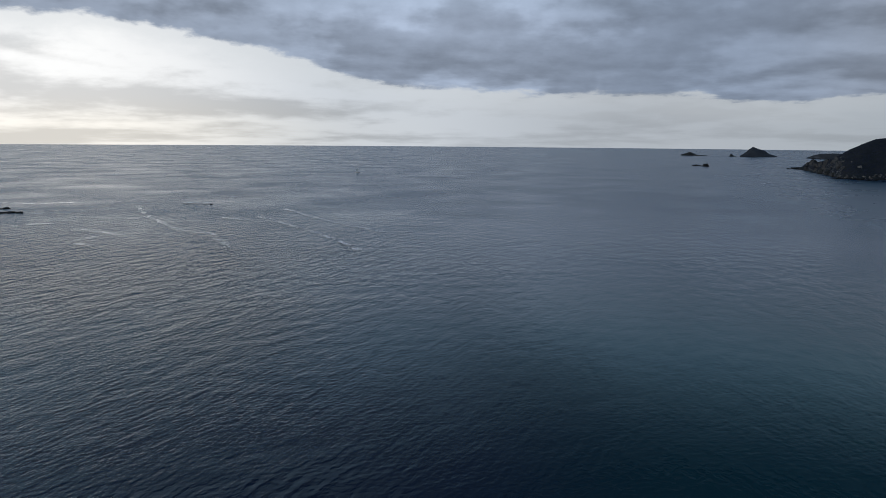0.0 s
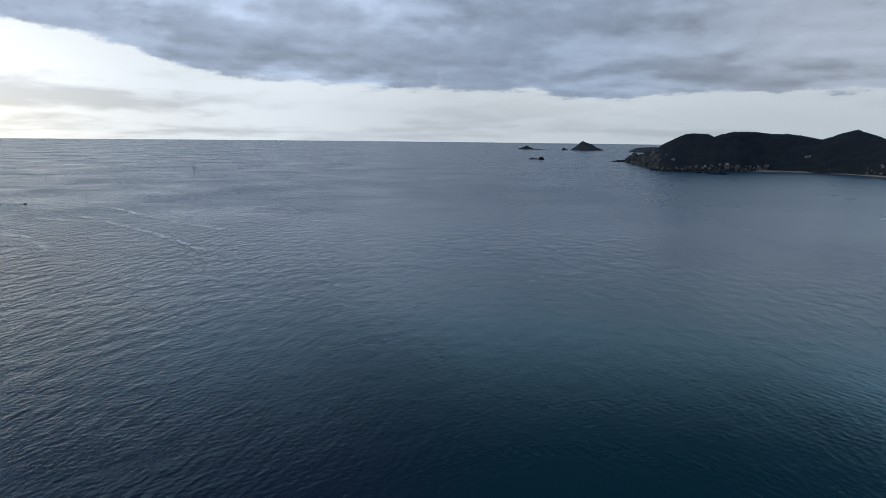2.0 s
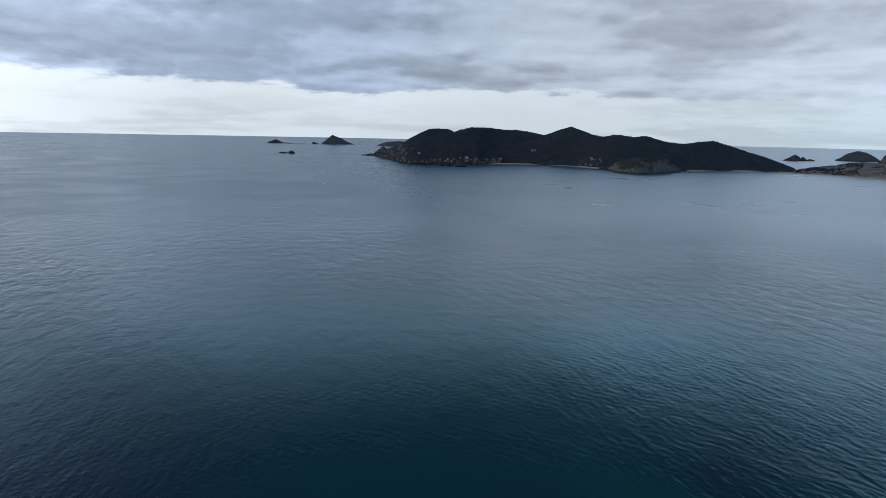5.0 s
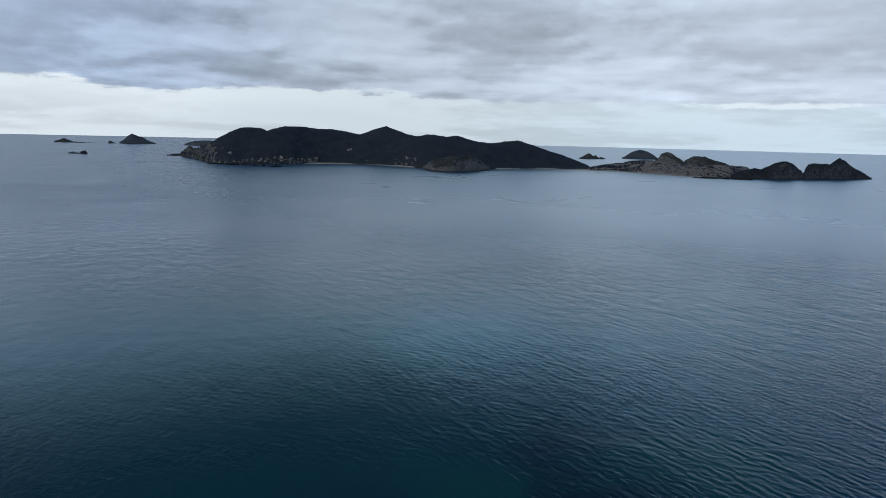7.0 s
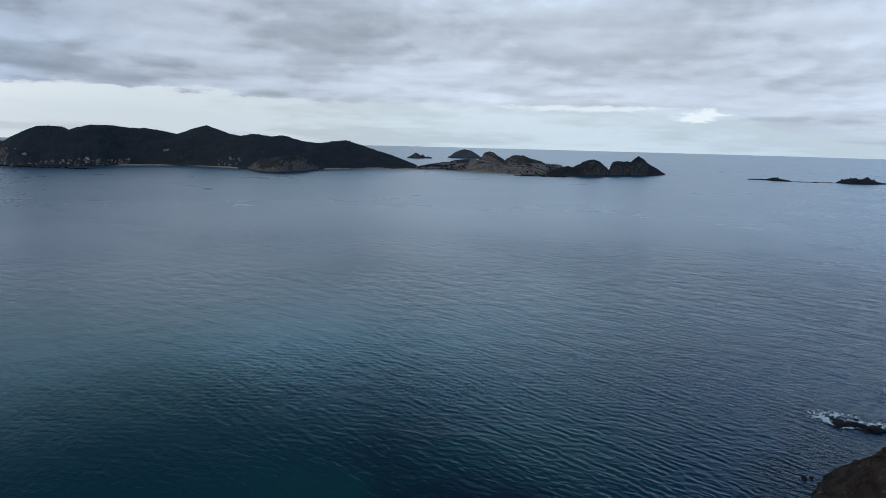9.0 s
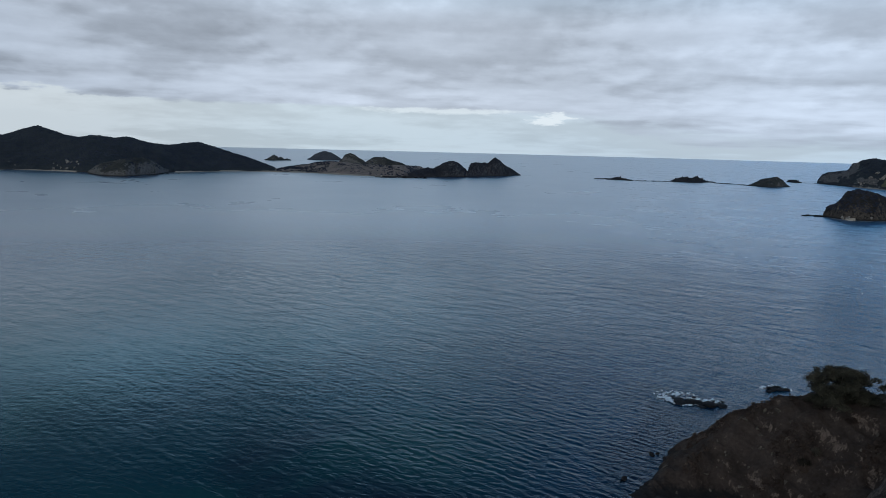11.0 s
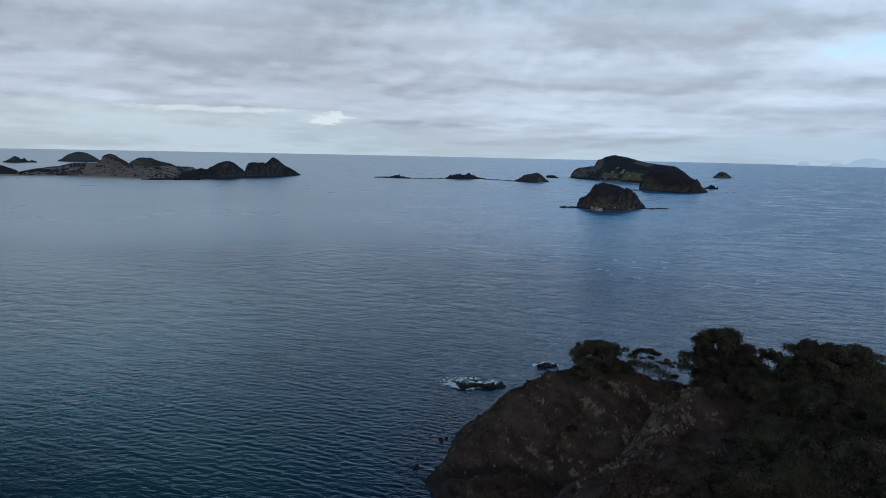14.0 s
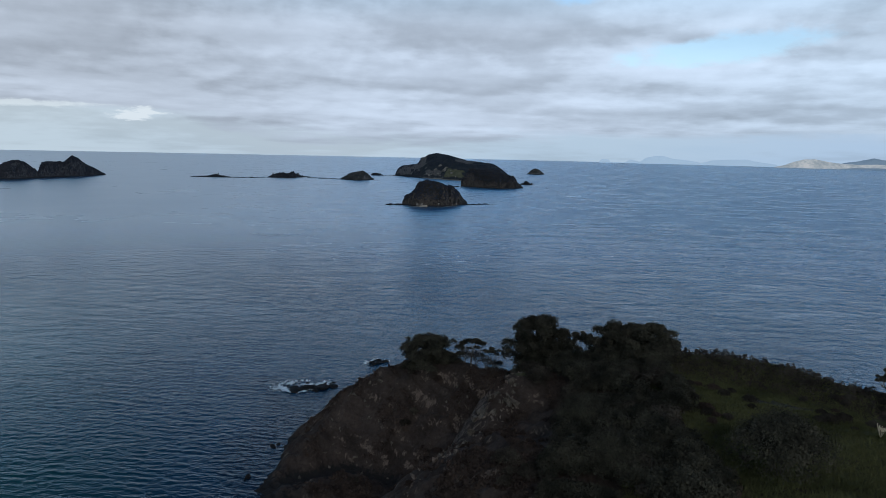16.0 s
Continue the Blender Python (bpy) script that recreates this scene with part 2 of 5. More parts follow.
def sea_material():
    m, n, b = material("sea_water", 0.12, 0.5)
    b.inputs["IOR"].default_value = 1.333
    p = where(n)
    x, y = n.split(p)[:2]
    flat = n.combine(x, y, 0.0)
    # ripples lie across the wind, which blows along bearing 114
    wind = n.node("ShaderNodeVectorRotate", rotation_type="Z_AXIS")
    n.put(wind.inputs["Vector"], flat)
    wind.inputs["Angle"].default_value = radians(-66)
    stretched = n.vec("MULTIPLY", wind.outputs[0], (0.5, 1.0, 1.0))
    swell = n.noise(stretched, 0.24, 2.0, 0.5, 0.4)
    chop = n.noise(stretched, 1.1, 3.0, 0.5, 0.4)
    ripple = n.noise(stretched, 2.6, 2.0, 0.5, 0.3)
    dist = n.vec("LENGTH", flat)
    gust = n.step(n.noise(n.vec("MULTIPLY", flat, (1.0, 1.0, 1.0)), 0.011, 4.0, 0.55, 0.8), 0.32, 0.68, 0.6, 1.0)
    bearing = n.math("MULTIPLY", n.math("ARCTAN2", x, y), 57.29578)
    lee = n.math("MULTIPLY", n.step(bearing, -6.0, 20.0), n.step(bearing, 82.0, 40.0))
    gust = n.math("MULTIPLY", gust, n.math("SUBTRACT", 1.0, n.math("MULTIPLY", lee, 0.5)))
    gust = n.math("MULTIPLY", gust, n.math("ADD", 1.0, n.math("ADD", n.step(bearing, 88.0, 108.0, 0.0, 0.9), n.step(bearing, 4.0, -12.0, 0.0, 0.8))))
    # the sheet itself carries the longer waves near by
    far = n.step(dist, 130.0, 330.0, 0.2, 1.0)
    height = n.math("MULTIPLY", n.math("MULTIPLY", ripple, n.step(dist, 150.0, 400.0, 0.14, 0.02)), n.step(bearing, 60.0, 90.0, 1.0, 1.9))
    height = n.math("ADD", height, n.math("MULTIPLY", chop, n.math("MULTIPLY", n.math("MULTIPLY", far, 0.7), n.step(dist, 300.0, 600.0, 1.0, 0.08))))
    height = n.math("ADD", height, n.math("MULTIPLY", chop, n.math("MULTIPLY", n.step(dist, 280.0, 480.0, 0.0, 0.6), n.step(bearing, 92.0, 104.0))))
    height = n.math("ADD", height, n.math("MULTIPLY", swell, n.math("MULTIPLY", far, n.step(dist, 300.0, 650.0, 2.0, 0.35))))
    bump(n, b, n.math("MULTIPLY", height, gust), 1.0, 0.42)
    # sea bed: dark weed and paler sand seen through the water
    patch = n.noise(flat, 0.016, 5.0, 0.55, 0.8)
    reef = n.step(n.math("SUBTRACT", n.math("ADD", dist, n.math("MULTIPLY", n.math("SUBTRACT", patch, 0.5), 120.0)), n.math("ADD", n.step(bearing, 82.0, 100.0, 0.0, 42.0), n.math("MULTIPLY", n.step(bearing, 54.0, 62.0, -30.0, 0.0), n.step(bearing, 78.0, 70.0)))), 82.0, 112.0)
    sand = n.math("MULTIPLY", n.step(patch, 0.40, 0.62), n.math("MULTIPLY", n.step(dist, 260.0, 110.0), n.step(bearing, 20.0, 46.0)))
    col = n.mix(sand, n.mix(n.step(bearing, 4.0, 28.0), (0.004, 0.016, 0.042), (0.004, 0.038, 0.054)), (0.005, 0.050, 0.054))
    # the base colour also shifts with bearing, and bluer from 160 m out
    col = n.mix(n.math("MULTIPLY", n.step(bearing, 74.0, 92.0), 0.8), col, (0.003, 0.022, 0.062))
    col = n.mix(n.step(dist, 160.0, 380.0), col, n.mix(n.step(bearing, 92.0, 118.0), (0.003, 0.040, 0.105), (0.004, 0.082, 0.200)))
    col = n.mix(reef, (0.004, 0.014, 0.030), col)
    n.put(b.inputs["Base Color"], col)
    paws = n.math("MULTIPLY", n.math("MULTIPLY", n.math("SUBTRACT", n.noise(flat, 0.013, 5.0, 0.6, 0.5), 0.5), n.step(dist, 250.0, 500.0)), n.step(bearing, 22.0, -8.0, 0.10, 0.34))
    # wind-roughened cells over the open water beyond the point
    cells = n.math("MULTIPLY", n.math("SUBTRACT", n.noise(stretched, 0.07, 5.0, 0.68, 0.4), 0.47), n.math("MULTIPLY", n.step(dist, 140.0, 320.0), n.step(bearing, 84.0, 106.0, 0.0, 0.6)))
    paws = n.math("ADD", paws, n.math("MAXIMUM", cells, -0.10))
    n.put(b.inputs["Roughness"], n.math("ADD", paws, n.math("ADD", n.step(dist, 80.0, 300.0, 0.08, 0.17), n.math("MULTIPLY", n.step(dist, 220.0, 600.0), n.step(bearing, 20.0, 44.0, 0.08, 0.12)))))
    # an extra gloss coat, added to brighten the far sea's reflection
    n.put(b.inputs["Coat Weight"], n.math("MULTIPLY", n.math("MULTIPLY", n.step(dist, 190.0, 520.0), n.step(bearing, 128.0, 98.0, 0.15, 1.0)), n.step(bearing, 26.0, 58.0, 0.0, 0.95)))
    b.inputs["Coat Roughness"].default_value = 0.32
    b.inputs["Coat IOR"].default_value = 1.333
    return m


def land_material(name, low, high, pale, amount, scale, wet=1.6, turf=None):
    """Scrub and soil with bare rock showing through, dark and wet at the waterline."""
    m, n, b = material(name, 0.92, 0.2)
    p = where(n)
    z = n.split(p)[2]
    nz = n.split(n.node("ShaderNodeNewGeometry").outputs["Normal"])[2]
    a = n.noise(p, 0.06 * scale, 6.0, 0.6)
    f = n.noise(p, 0.5 * scale, 6.0, 0.65)
    col = n.mix(n.step(a, 0.35, 0.65), low, high)
    col = n.mix(n.step(f, 0.3, 0.75), n.vec("SCALE", col, scale=0.6), col)
    crack = n.noise(n.vec("MULTIPLY", p, (1.0, 1.0, 0.8)), 0.35 * scale, 7.0, 0.7, 0.8)
    steep = n.step(nz, 0.92, 0.45)
    rock = n.step(n.math("ADD", n.math("MULTIPLY", crack, 1.0), n.math("MULTIPLY", steep, 0.30)), 0.80 - amount, 0.92 - amount)
    stone = n.mix(n.step(n.noise(p, 0.9 * scale, 5.0, 0.7), 0.3, 0.7), n.vec("SCALE", n.combine(*pale), scale=0.45), pale)
    if turf:
        col = n.mix(n.math("MULTIPLY", n.step(nz, 0.90, 0.97), n.math("MULTIPLY", n.step(a, 0.36, 0.56), n.step(z, 19.2, 20.6))), col, turf)
    col = n.mix(rock, col, stone)
    band = n.step(n.math("ADD", z, n.math("MULTIPLY", n.math("SUBTRACT", f, 0.5), 2.5)), wet, wet * 0.35)
    col = n.mix(band, col, (0.016, 0.015, 0.015))
    n.put(b.inputs["Base Color"], col)
    bump(n, b, n.math("ADD", crack, n.math("MULTIPLY", f, 0.6)), 0.8, 1.2 / scale)
    return m


def leaf_material(name, dark, light, scale=0.7):
    m, n, b = material(name, 0.9, 0.06)
    isl = n.node("ShaderNodeNewGeometry").outputs["Random Per Island"]
    obj = n.node("ShaderNodeObjectInfo").outputs["Random"]
    f = n.step(n.noise(where(n), scale, 4.0, 0.6), 0.32, 0.68)
    col = n.mix(n.math("ADD", n.math("MULTIPLY", isl, 0.24), n.math("MULTIPLY", f, 0.76)), dark, light)
    col = n.vec("SCALE", col, scale=n.math("ADD", 0.75, n.math("MULTIPLY", obj, 0.5)))
    n.put(b.inputs["Base Color"], col)
    return m


def plain_material(name, dark, light, scale, rough=0.9, relief=0.0, spec=0.3):
    m, n, b = material(name, rough, spec)
    p = where(n)
    f = n.noise(p, scale, 6.0, 0.65)
    g = n.noise(p, scale * 7.0, 4.0, 0.6)
    n.put(b.inputs["Base Color"], n.mix(n.step(n.math("ADD", n.math("MULTIPLY", f, 0.7), n.math("MULTIPLY", g, 0.3)), 0.35, 0.65), dark, light))
    if relief:
        bump(n, b, n.math("ADD", f, n.math("MULTIPLY", g, 0.4)), 0.8, relief)
    return m


SEA = sea_material()
# this bush colour carries the blue of a kilometre of haze
HAZED_BUSH_LAND = land_material("hazed_bush_land", (0.019, 0.027, 0.036), (0.033, 0.040, 0.048), (0.26, 0.27, 0.29), 0.02, 1.0)
GRASSY_LAND = land_material("dry_grass_land", (0.25, 0.215, 0.20), (0.18, 0.158, 0.145), (0.23, 0.21, 0.205), 0.05, 1.3)
ROCK_LAND = land_material("rocky_land", (0.030, 0.035, 0.035), (0.059, 0.060, 0.059), (0.15, 0.147, 0.15), 0.11, 1.1)
DARK_LAND = land_material("dark_scrub_on_rock", (0.018, 0.020, 0.028), (0.032, 0.034, 0.041), (0.088, 0.088, 0.098), 0.05, 1.1)
NEAR_ISLET_LAND = land_material("scrub_on_brown_rock", (0.015, 0.015, 0.017), (0.030, 0.027, 0.026), (0.082, 0.070, 0.062), 0.10, 1.2)
# paler, bluer rock: haze over the farthest islets, put into the colour
HAZED_ROCK = land_material("hazed_rock", (0.054, 0.063, 0.079), (0.077, 0.085, 0.100), (0.117, 0.123, 0.142), 0.15, 0.7)
HEADLAND = land_material("headland_soil_and_rock", (0.036, 0.027, 0.023), (0.068, 0.051, 0.043), (0.17, 0.128, 0.105), 0.07, 4.0, 1.3, (0.056, 0.060, 0.027))
WET_ROCK = plain_material("wet_black_rock", (0.006, 0.006, 0.007), (0.020, 0.018, 0.017), 0.8, 0.75, 0.25, 0.12)
CRAG = plain_material("brown_grey_crag", (0.027, 0.023, 0.019), (0.144, 0.121, 0.099), 1.6, 0.9, 0.15)
SPLIT_ROCK = plain_material("brown_split_rock", (0.048, 0.038, 0.032), (0.21, 0.165, 0.135), 2.2, 0.9, 0.12)
TURF = plain_material("coastal_turf", (0.055, 0.062, 0.034), (0.11, 0.108, 0.066), 0.12, 0.9)
CLIFF = plain_material("dark_cliff_rock", (0.034, 0.035, 0.038), (0.125, 0.122, 0.122), 0.35, 0.9, 0.5)
PALE_ROCK = plain_material("pale_weathered_rock", (0.08, 0.075, 0.07), (0.29, 0.27, 0.25), 0.5, 0.9, 0.2)
# scrub colour is blued and evened out to imitate haze over the islands
HAZED_SCRUB = leaf_material("hazed_scrub", (0.019, 0.024, 0.039), (0.033, 0.039, 0.057), 0.05)
CANOPY = leaf_material("coastal_tree_leaves", (0.011, 0.012, 0.010), (0.068, 0.064, 0.048), 0.6)
SHRUB_LEAF = leaf_material("shrub_leaves", (0.015, 0.014, 0.012), (0.080, 0.069, 0.056), 0.5)
DRY_LEAF = leaf_material("dry_scrub_leaves", (0.024, 0.018, 0.016), (0.084, 0.062, 0.052), 0.4)
GRASS = leaf_material("grass_blades", (0.042, 0.046, 0.020), (0.115, 0.116, 0.052), 0.16)
BARK = plain_material("grey_brown_bark", (0.05, 0.04, 0.03), (0.13, 0.11, 0.09), 3.0, 0.9, 0.05)
FOAM = plain_material("sea_foam", (0.55, 0.6, 0.62), (0.8, 0.82, 0.82), 1.5, 0.25, 0.0, 0.5)
SLICK = plain_material("thin_drifting_foam", (0.6, 0.63, 0.65), (0.8, 0.82, 0.83), 0.5, 0.1, 0.0, 1.0)
PLUME = plain_material("cream_plume", (0.45, 0.38, 0.27), (0.62, 0.55, 0.42), 5.0)
HULL = plain_material("white_hull_paint", (0.68, 0.69, 0.70), (0.8, 0.8, 0.8), 1.0, 0.4)
SAILCLOTH = plain_material("white_sailcloth", (0.88, 0.88, 0.87), (0.93, 0.93, 0.92), 1.0, 0.8)
cloth = Net(SAILCLOTH.node_tree)
thin = cloth.node("ShaderNodeBsdfTranslucent")
thin.inputs[0].default_value = (0.95, 0.95, 0.93, 1.0)
both = cloth.node("ShaderNodeMixShader")
cloth.tree.links.new(SAILCLOTH.node_tree.nodes["Principled BSDF"].outputs[0], both.inputs[1])
cloth.tree.links.new(thin.outputs[0], both.inputs[2])
cloth.tree.links.new(both.outputs[0], SAILCLOTH.node_tree.nodes["Material Output"].inputs[0])
SLICK.node_tree.nodes["Principled BSDF"].inputs["Coat Weight"].default_value = 0.45
SLICK.node_tree.nodes["Principled BSDF"].inputs["Coat IOR"].default_value = 1.6
ALLOY = plain_material("pale_alloy", (0.6, 0.61, 0.62), (0.72, 0.73, 0.74), 2.0, 0.45)
# the far hills glow blue in place of the haze before them
HAZE_GLOW_HILL = plain_material("haze_glow_hills", (0.12, 0.15, 0.18), (0.15, 0.18, 0.21), 0.004)
HAZE_GLOW_HILL.node_tree.nodes["Principled BSDF"].inputs["Emission Color"].default_value = (0.37, 0.47, 0.59, 1.0)
HAZE_GLOW_HILL.node_tree.nodes["Principled BSDF"].inputs["Emission Strength"].default_value = 0.92
# sand slopes get a pale glow that stands in for sunlight and haze
SUN_GLOW_SAND = plain_material("sun_glow_sand_slopes", (0.20, 0.26, 0.30), (0.80, 0.74, 0.68), 0.009)
SUN_GLOW_SAND.node_tree.nodes["Principled BSDF"].inputs["Emission Color"].default_value = (0.42, 0.42, 0.42, 1.0)
SUN_GLOW_SAND.node_tree.nodes["Principled BSDF"].inputs["Emission Strength"].default_value = 0.5
# haze over the far bush is added as blue emission
HAZE_GLOW_BUSH = plain_material("haze_glow_bush_slopes", (0.16, 0.20, 0.25), (0.20, 0.25, 0.30), 0.01)
HAZE_GLOW_BUSH.node_tree.nodes["Principled BSDF"].inputs["Emission Color"].default_value = (0.17, 0.24, 0.33, 1.0)
HAZE_GLOW_BUSH.node_tree.nodes["Principled BSDF"].inputs["Emission Strength"].default_value = 0.5


# ---- geometry helpers ----
TABLE = np.random.RandomState(7).rand(256, 256)


def vnoise(x, y):
    xi, yi = np.floor(x).astype(int), np.floor(y).astype(int)
    fx, fy = x - xi, y - yi
    fx, fy = fx * fx * (3 - 2 * fx), fy * fy * (3 - 2 * fy)
    a, b = TABLE[xi & 255, yi & 255], TABLE[(xi + 1) & 255, yi & 255]
    c, d = TABLE[xi & 255, (yi + 1) & 255], TABLE[(xi + 1) & 255, (yi + 1) & 255]
    return (a * (1 - fx) + b * fx) * (1 - fy) + (c * (1 - fx) + d * fx) * fy


def fbm(x, y, octaves=5, gain=0.5):
    """Layered noise from 0 to 1."""
    total, amp, norm = 0.0, 1.0, 0.0
    for i in range(octaves):
        total, norm = total + amp * vnoise(x + 17.3 * i, y - 9.1 * i), norm + amp
        x, y, amp = x * 2.03, y * 2.03, amp * gain
    return total / norm


def polar(bearing, r):
    a = np.radians(bearing)
    return r * np.sin(a), r * np.cos(a)


def mesh_of(name, verts, faces, mat, smooth=True):
    """verts (n, 3), faces (m, 3 or 4), all of one size."""
    verts, faces = np.asarray(verts, np.float32), np.asarray(faces, np.int32)
    me = bpy.data.meshes.new(name)
    k = faces.shape[1]
    me.vertices.add(len(verts))
    me.vertices.foreach_set("co", verts.ravel())
    me.loops.add(faces.size)
    me.loops.foreach_set("vertex_index", faces.ravel())
    me.polygons.add(len(faces))
    me.polygons.foreach_set("loop_start", np.arange(0, faces.size, k, dtype=np.int32))
    me.polygons.foreach_set("use_smooth", np.full(len(faces), smooth))
    me.update(calc_edges=True)
    me.materials.append(mat)
    return me


def grid_faces(rows, cols, wrap=False):
    i, j = np.meshgrid(np.arange(rows - 1), np.arange(cols if wrap else cols - 1), indexing="ij")
    k = (j + 1) % cols
    return np.stack([i * cols + j, i * cols + k, (i + 1) * cols + k, (i + 1) * cols + j], -1).reshape(-1, 4)


def part(name, me, parent, label=""):
    ob = new(name, me)
    ob.parent = parent
    return tagged(ob, label)


def ball(detail):
    bm = bmesh.new()
    bmesh.ops.create_icosphere(bm, subdivisions=detail, radius=1.0)
    v = np.array([q.co[:] for q in bm.verts])
    f = np.array([[q.index for q in t.verts] for t in bm.faces])
    bm.free()
    return v, f


BALL1, BALL2 = ball(1), ball(2)


def lumps(rng, centres, sizes, base, uneven=0.35, squash=0.8):
    """Many uneven rounded lumps in one set of vertices and faces."""
    v, f = base
    count = len(centres)
    out = np.repeat(v[None], count, 0) * (1 + uneven * (rng.rand(count, len(v), 1) - 0.5) * 2)
    out *= np.asarray(sizes)[:, None, None] * np.stack([1 + 0.3 * (rng.rand(count) - 0.5), 1 + 0.3 * (rng.rand(count) - 0.5), squash * (1 + 0.4 * (rng.rand(count) - 0.5))], -1)[:, None, :]
    out += np.asarray(centres)[:, None, :]
    faces = f[None] + (np.arange(count) * len(v))[:, None, None]
    return out.reshape(-1, 3), faces.reshape(-1, 3)


def boulder(rng, size, base=BALL2, angular=0.5):
    """One angular rock round the origin: a ball cut by random planes."""
    v, f = base
    v = v.copy()
    for _ in range(14):
        nrm = rng.randn(3)
        nrm /= np.linalg.norm(nrm)
        cut = 1 - angular * rng.rand()
        over = v @ nrm - cut
        v -= np.where(over > 0, over, 0)[:, None] * nrm
    v = v * (1 + 0.10 * (rng.rand(len(v), 1) - 0.5))
    return v * np.asarray(size), f


def block(name, rng, size, mat):
    """An angular, split block of rock."""
    bm = bmesh.new()
    for _ in range(11):
        d = rng.randn(3)
        d = d / np.abs(d).max() ** 0.6 / np.linalg.norm(d) ** 0.4 * (0.75 + 0.4 * rng.rand())
        bm.verts.new((d[0] * size[0], d[1] * size[1], d[2] * size[2]))
    hull = bmesh.ops.convex_hull(bm, input=bm.verts[:])
    bmesh.ops.delete(bm, geom=[q for q in hull["geom_interior"] if isinstance(q, bmesh.types.BMVert)], context="VERTS")
    me = bpy.data.meshes.new(name)
    bm.to_mesh(me)
    bm.free()
    me.materials.append(mat)
    return me


# ---- the sea: one sheet to the horizon ----
def make_sea():
    turn = 0.18
    fine_b = np.arange(-36, 152.01, turn)
    rest = np.linspace(152, 324, 44)[1:-1]
    bearings = np.concatenate([fine_b, rest])
    r = [0.0, 12, 30, 50, 64, 72]
    while r[-1] < 4930:
        q = r[-1]
        r.append(q + (max(0.30, min(0.000015 * q * q, 4.5)) if q < 1500 else 4.5 + (q - 1500) * 0.015))
    r = np.array(r)
    B, Rr = np.meshgrid(bearings, r)
    X, Y = polar(B, Rr)
    Zz = np.zeros_like(X)
    rng = np.random.RandomState(3)
    spacing = np.maximum(np.gradient(r)[:, None], Rr * radians(turn))
    amp_map = 0.72 + 0.56 * fbm(X / 130 + 40, Y / 130 + 11, 3)
    # short wind waves whose crests lie across bearing 114; each fades out where the sheet is too coarse for it
    for i in range(64):
        lam = 0.6 * (5.0 ** (i / 63.0))
        a = radians(114 + rng.randn() * (15 if i % 3 else 40))
        k = 2 * math.pi / lam
        ph = k * (X * math.sin(a) + Y * math.cos(a)) + rng.rand() * 6.28
        fade = np.clip((lam / spacing - 2.4) / 1.6, 0, 1)
        slope = 0.0115 * math.exp(-(math.log(lam / 1.0) / 0.65) ** 2) + 0.0025
        Zz += fade * slope / k * 1.4 * np.sin(ph + 0.45 * np.sin(ph))
    # the water is calmer in the lee between the open sea and the islands
    lee = np.clip((B + 6) / 24, 0, 1) * np.clip((84 - B) / 46, 0, 1)
    Zz *= amp_map * (1 - 0.6 * lee) * (1 + 0.8 * np.clip((B - 66) / 22, 0, 1) + 0.3 * np.clip((4 - B) / 14, 0, 1))
    Zz[np.broadcast_to(Rr < 60, Zz.shape)] = 0
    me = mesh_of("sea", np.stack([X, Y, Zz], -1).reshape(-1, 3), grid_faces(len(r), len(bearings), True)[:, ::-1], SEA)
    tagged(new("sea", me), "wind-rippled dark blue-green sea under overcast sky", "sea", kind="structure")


make_sea()


# ---- islands ----
def spread(u):
    return 0.25 + 0.75 * np.sin(np.pi * np.clip(u, 0, 1)) ** 0.6


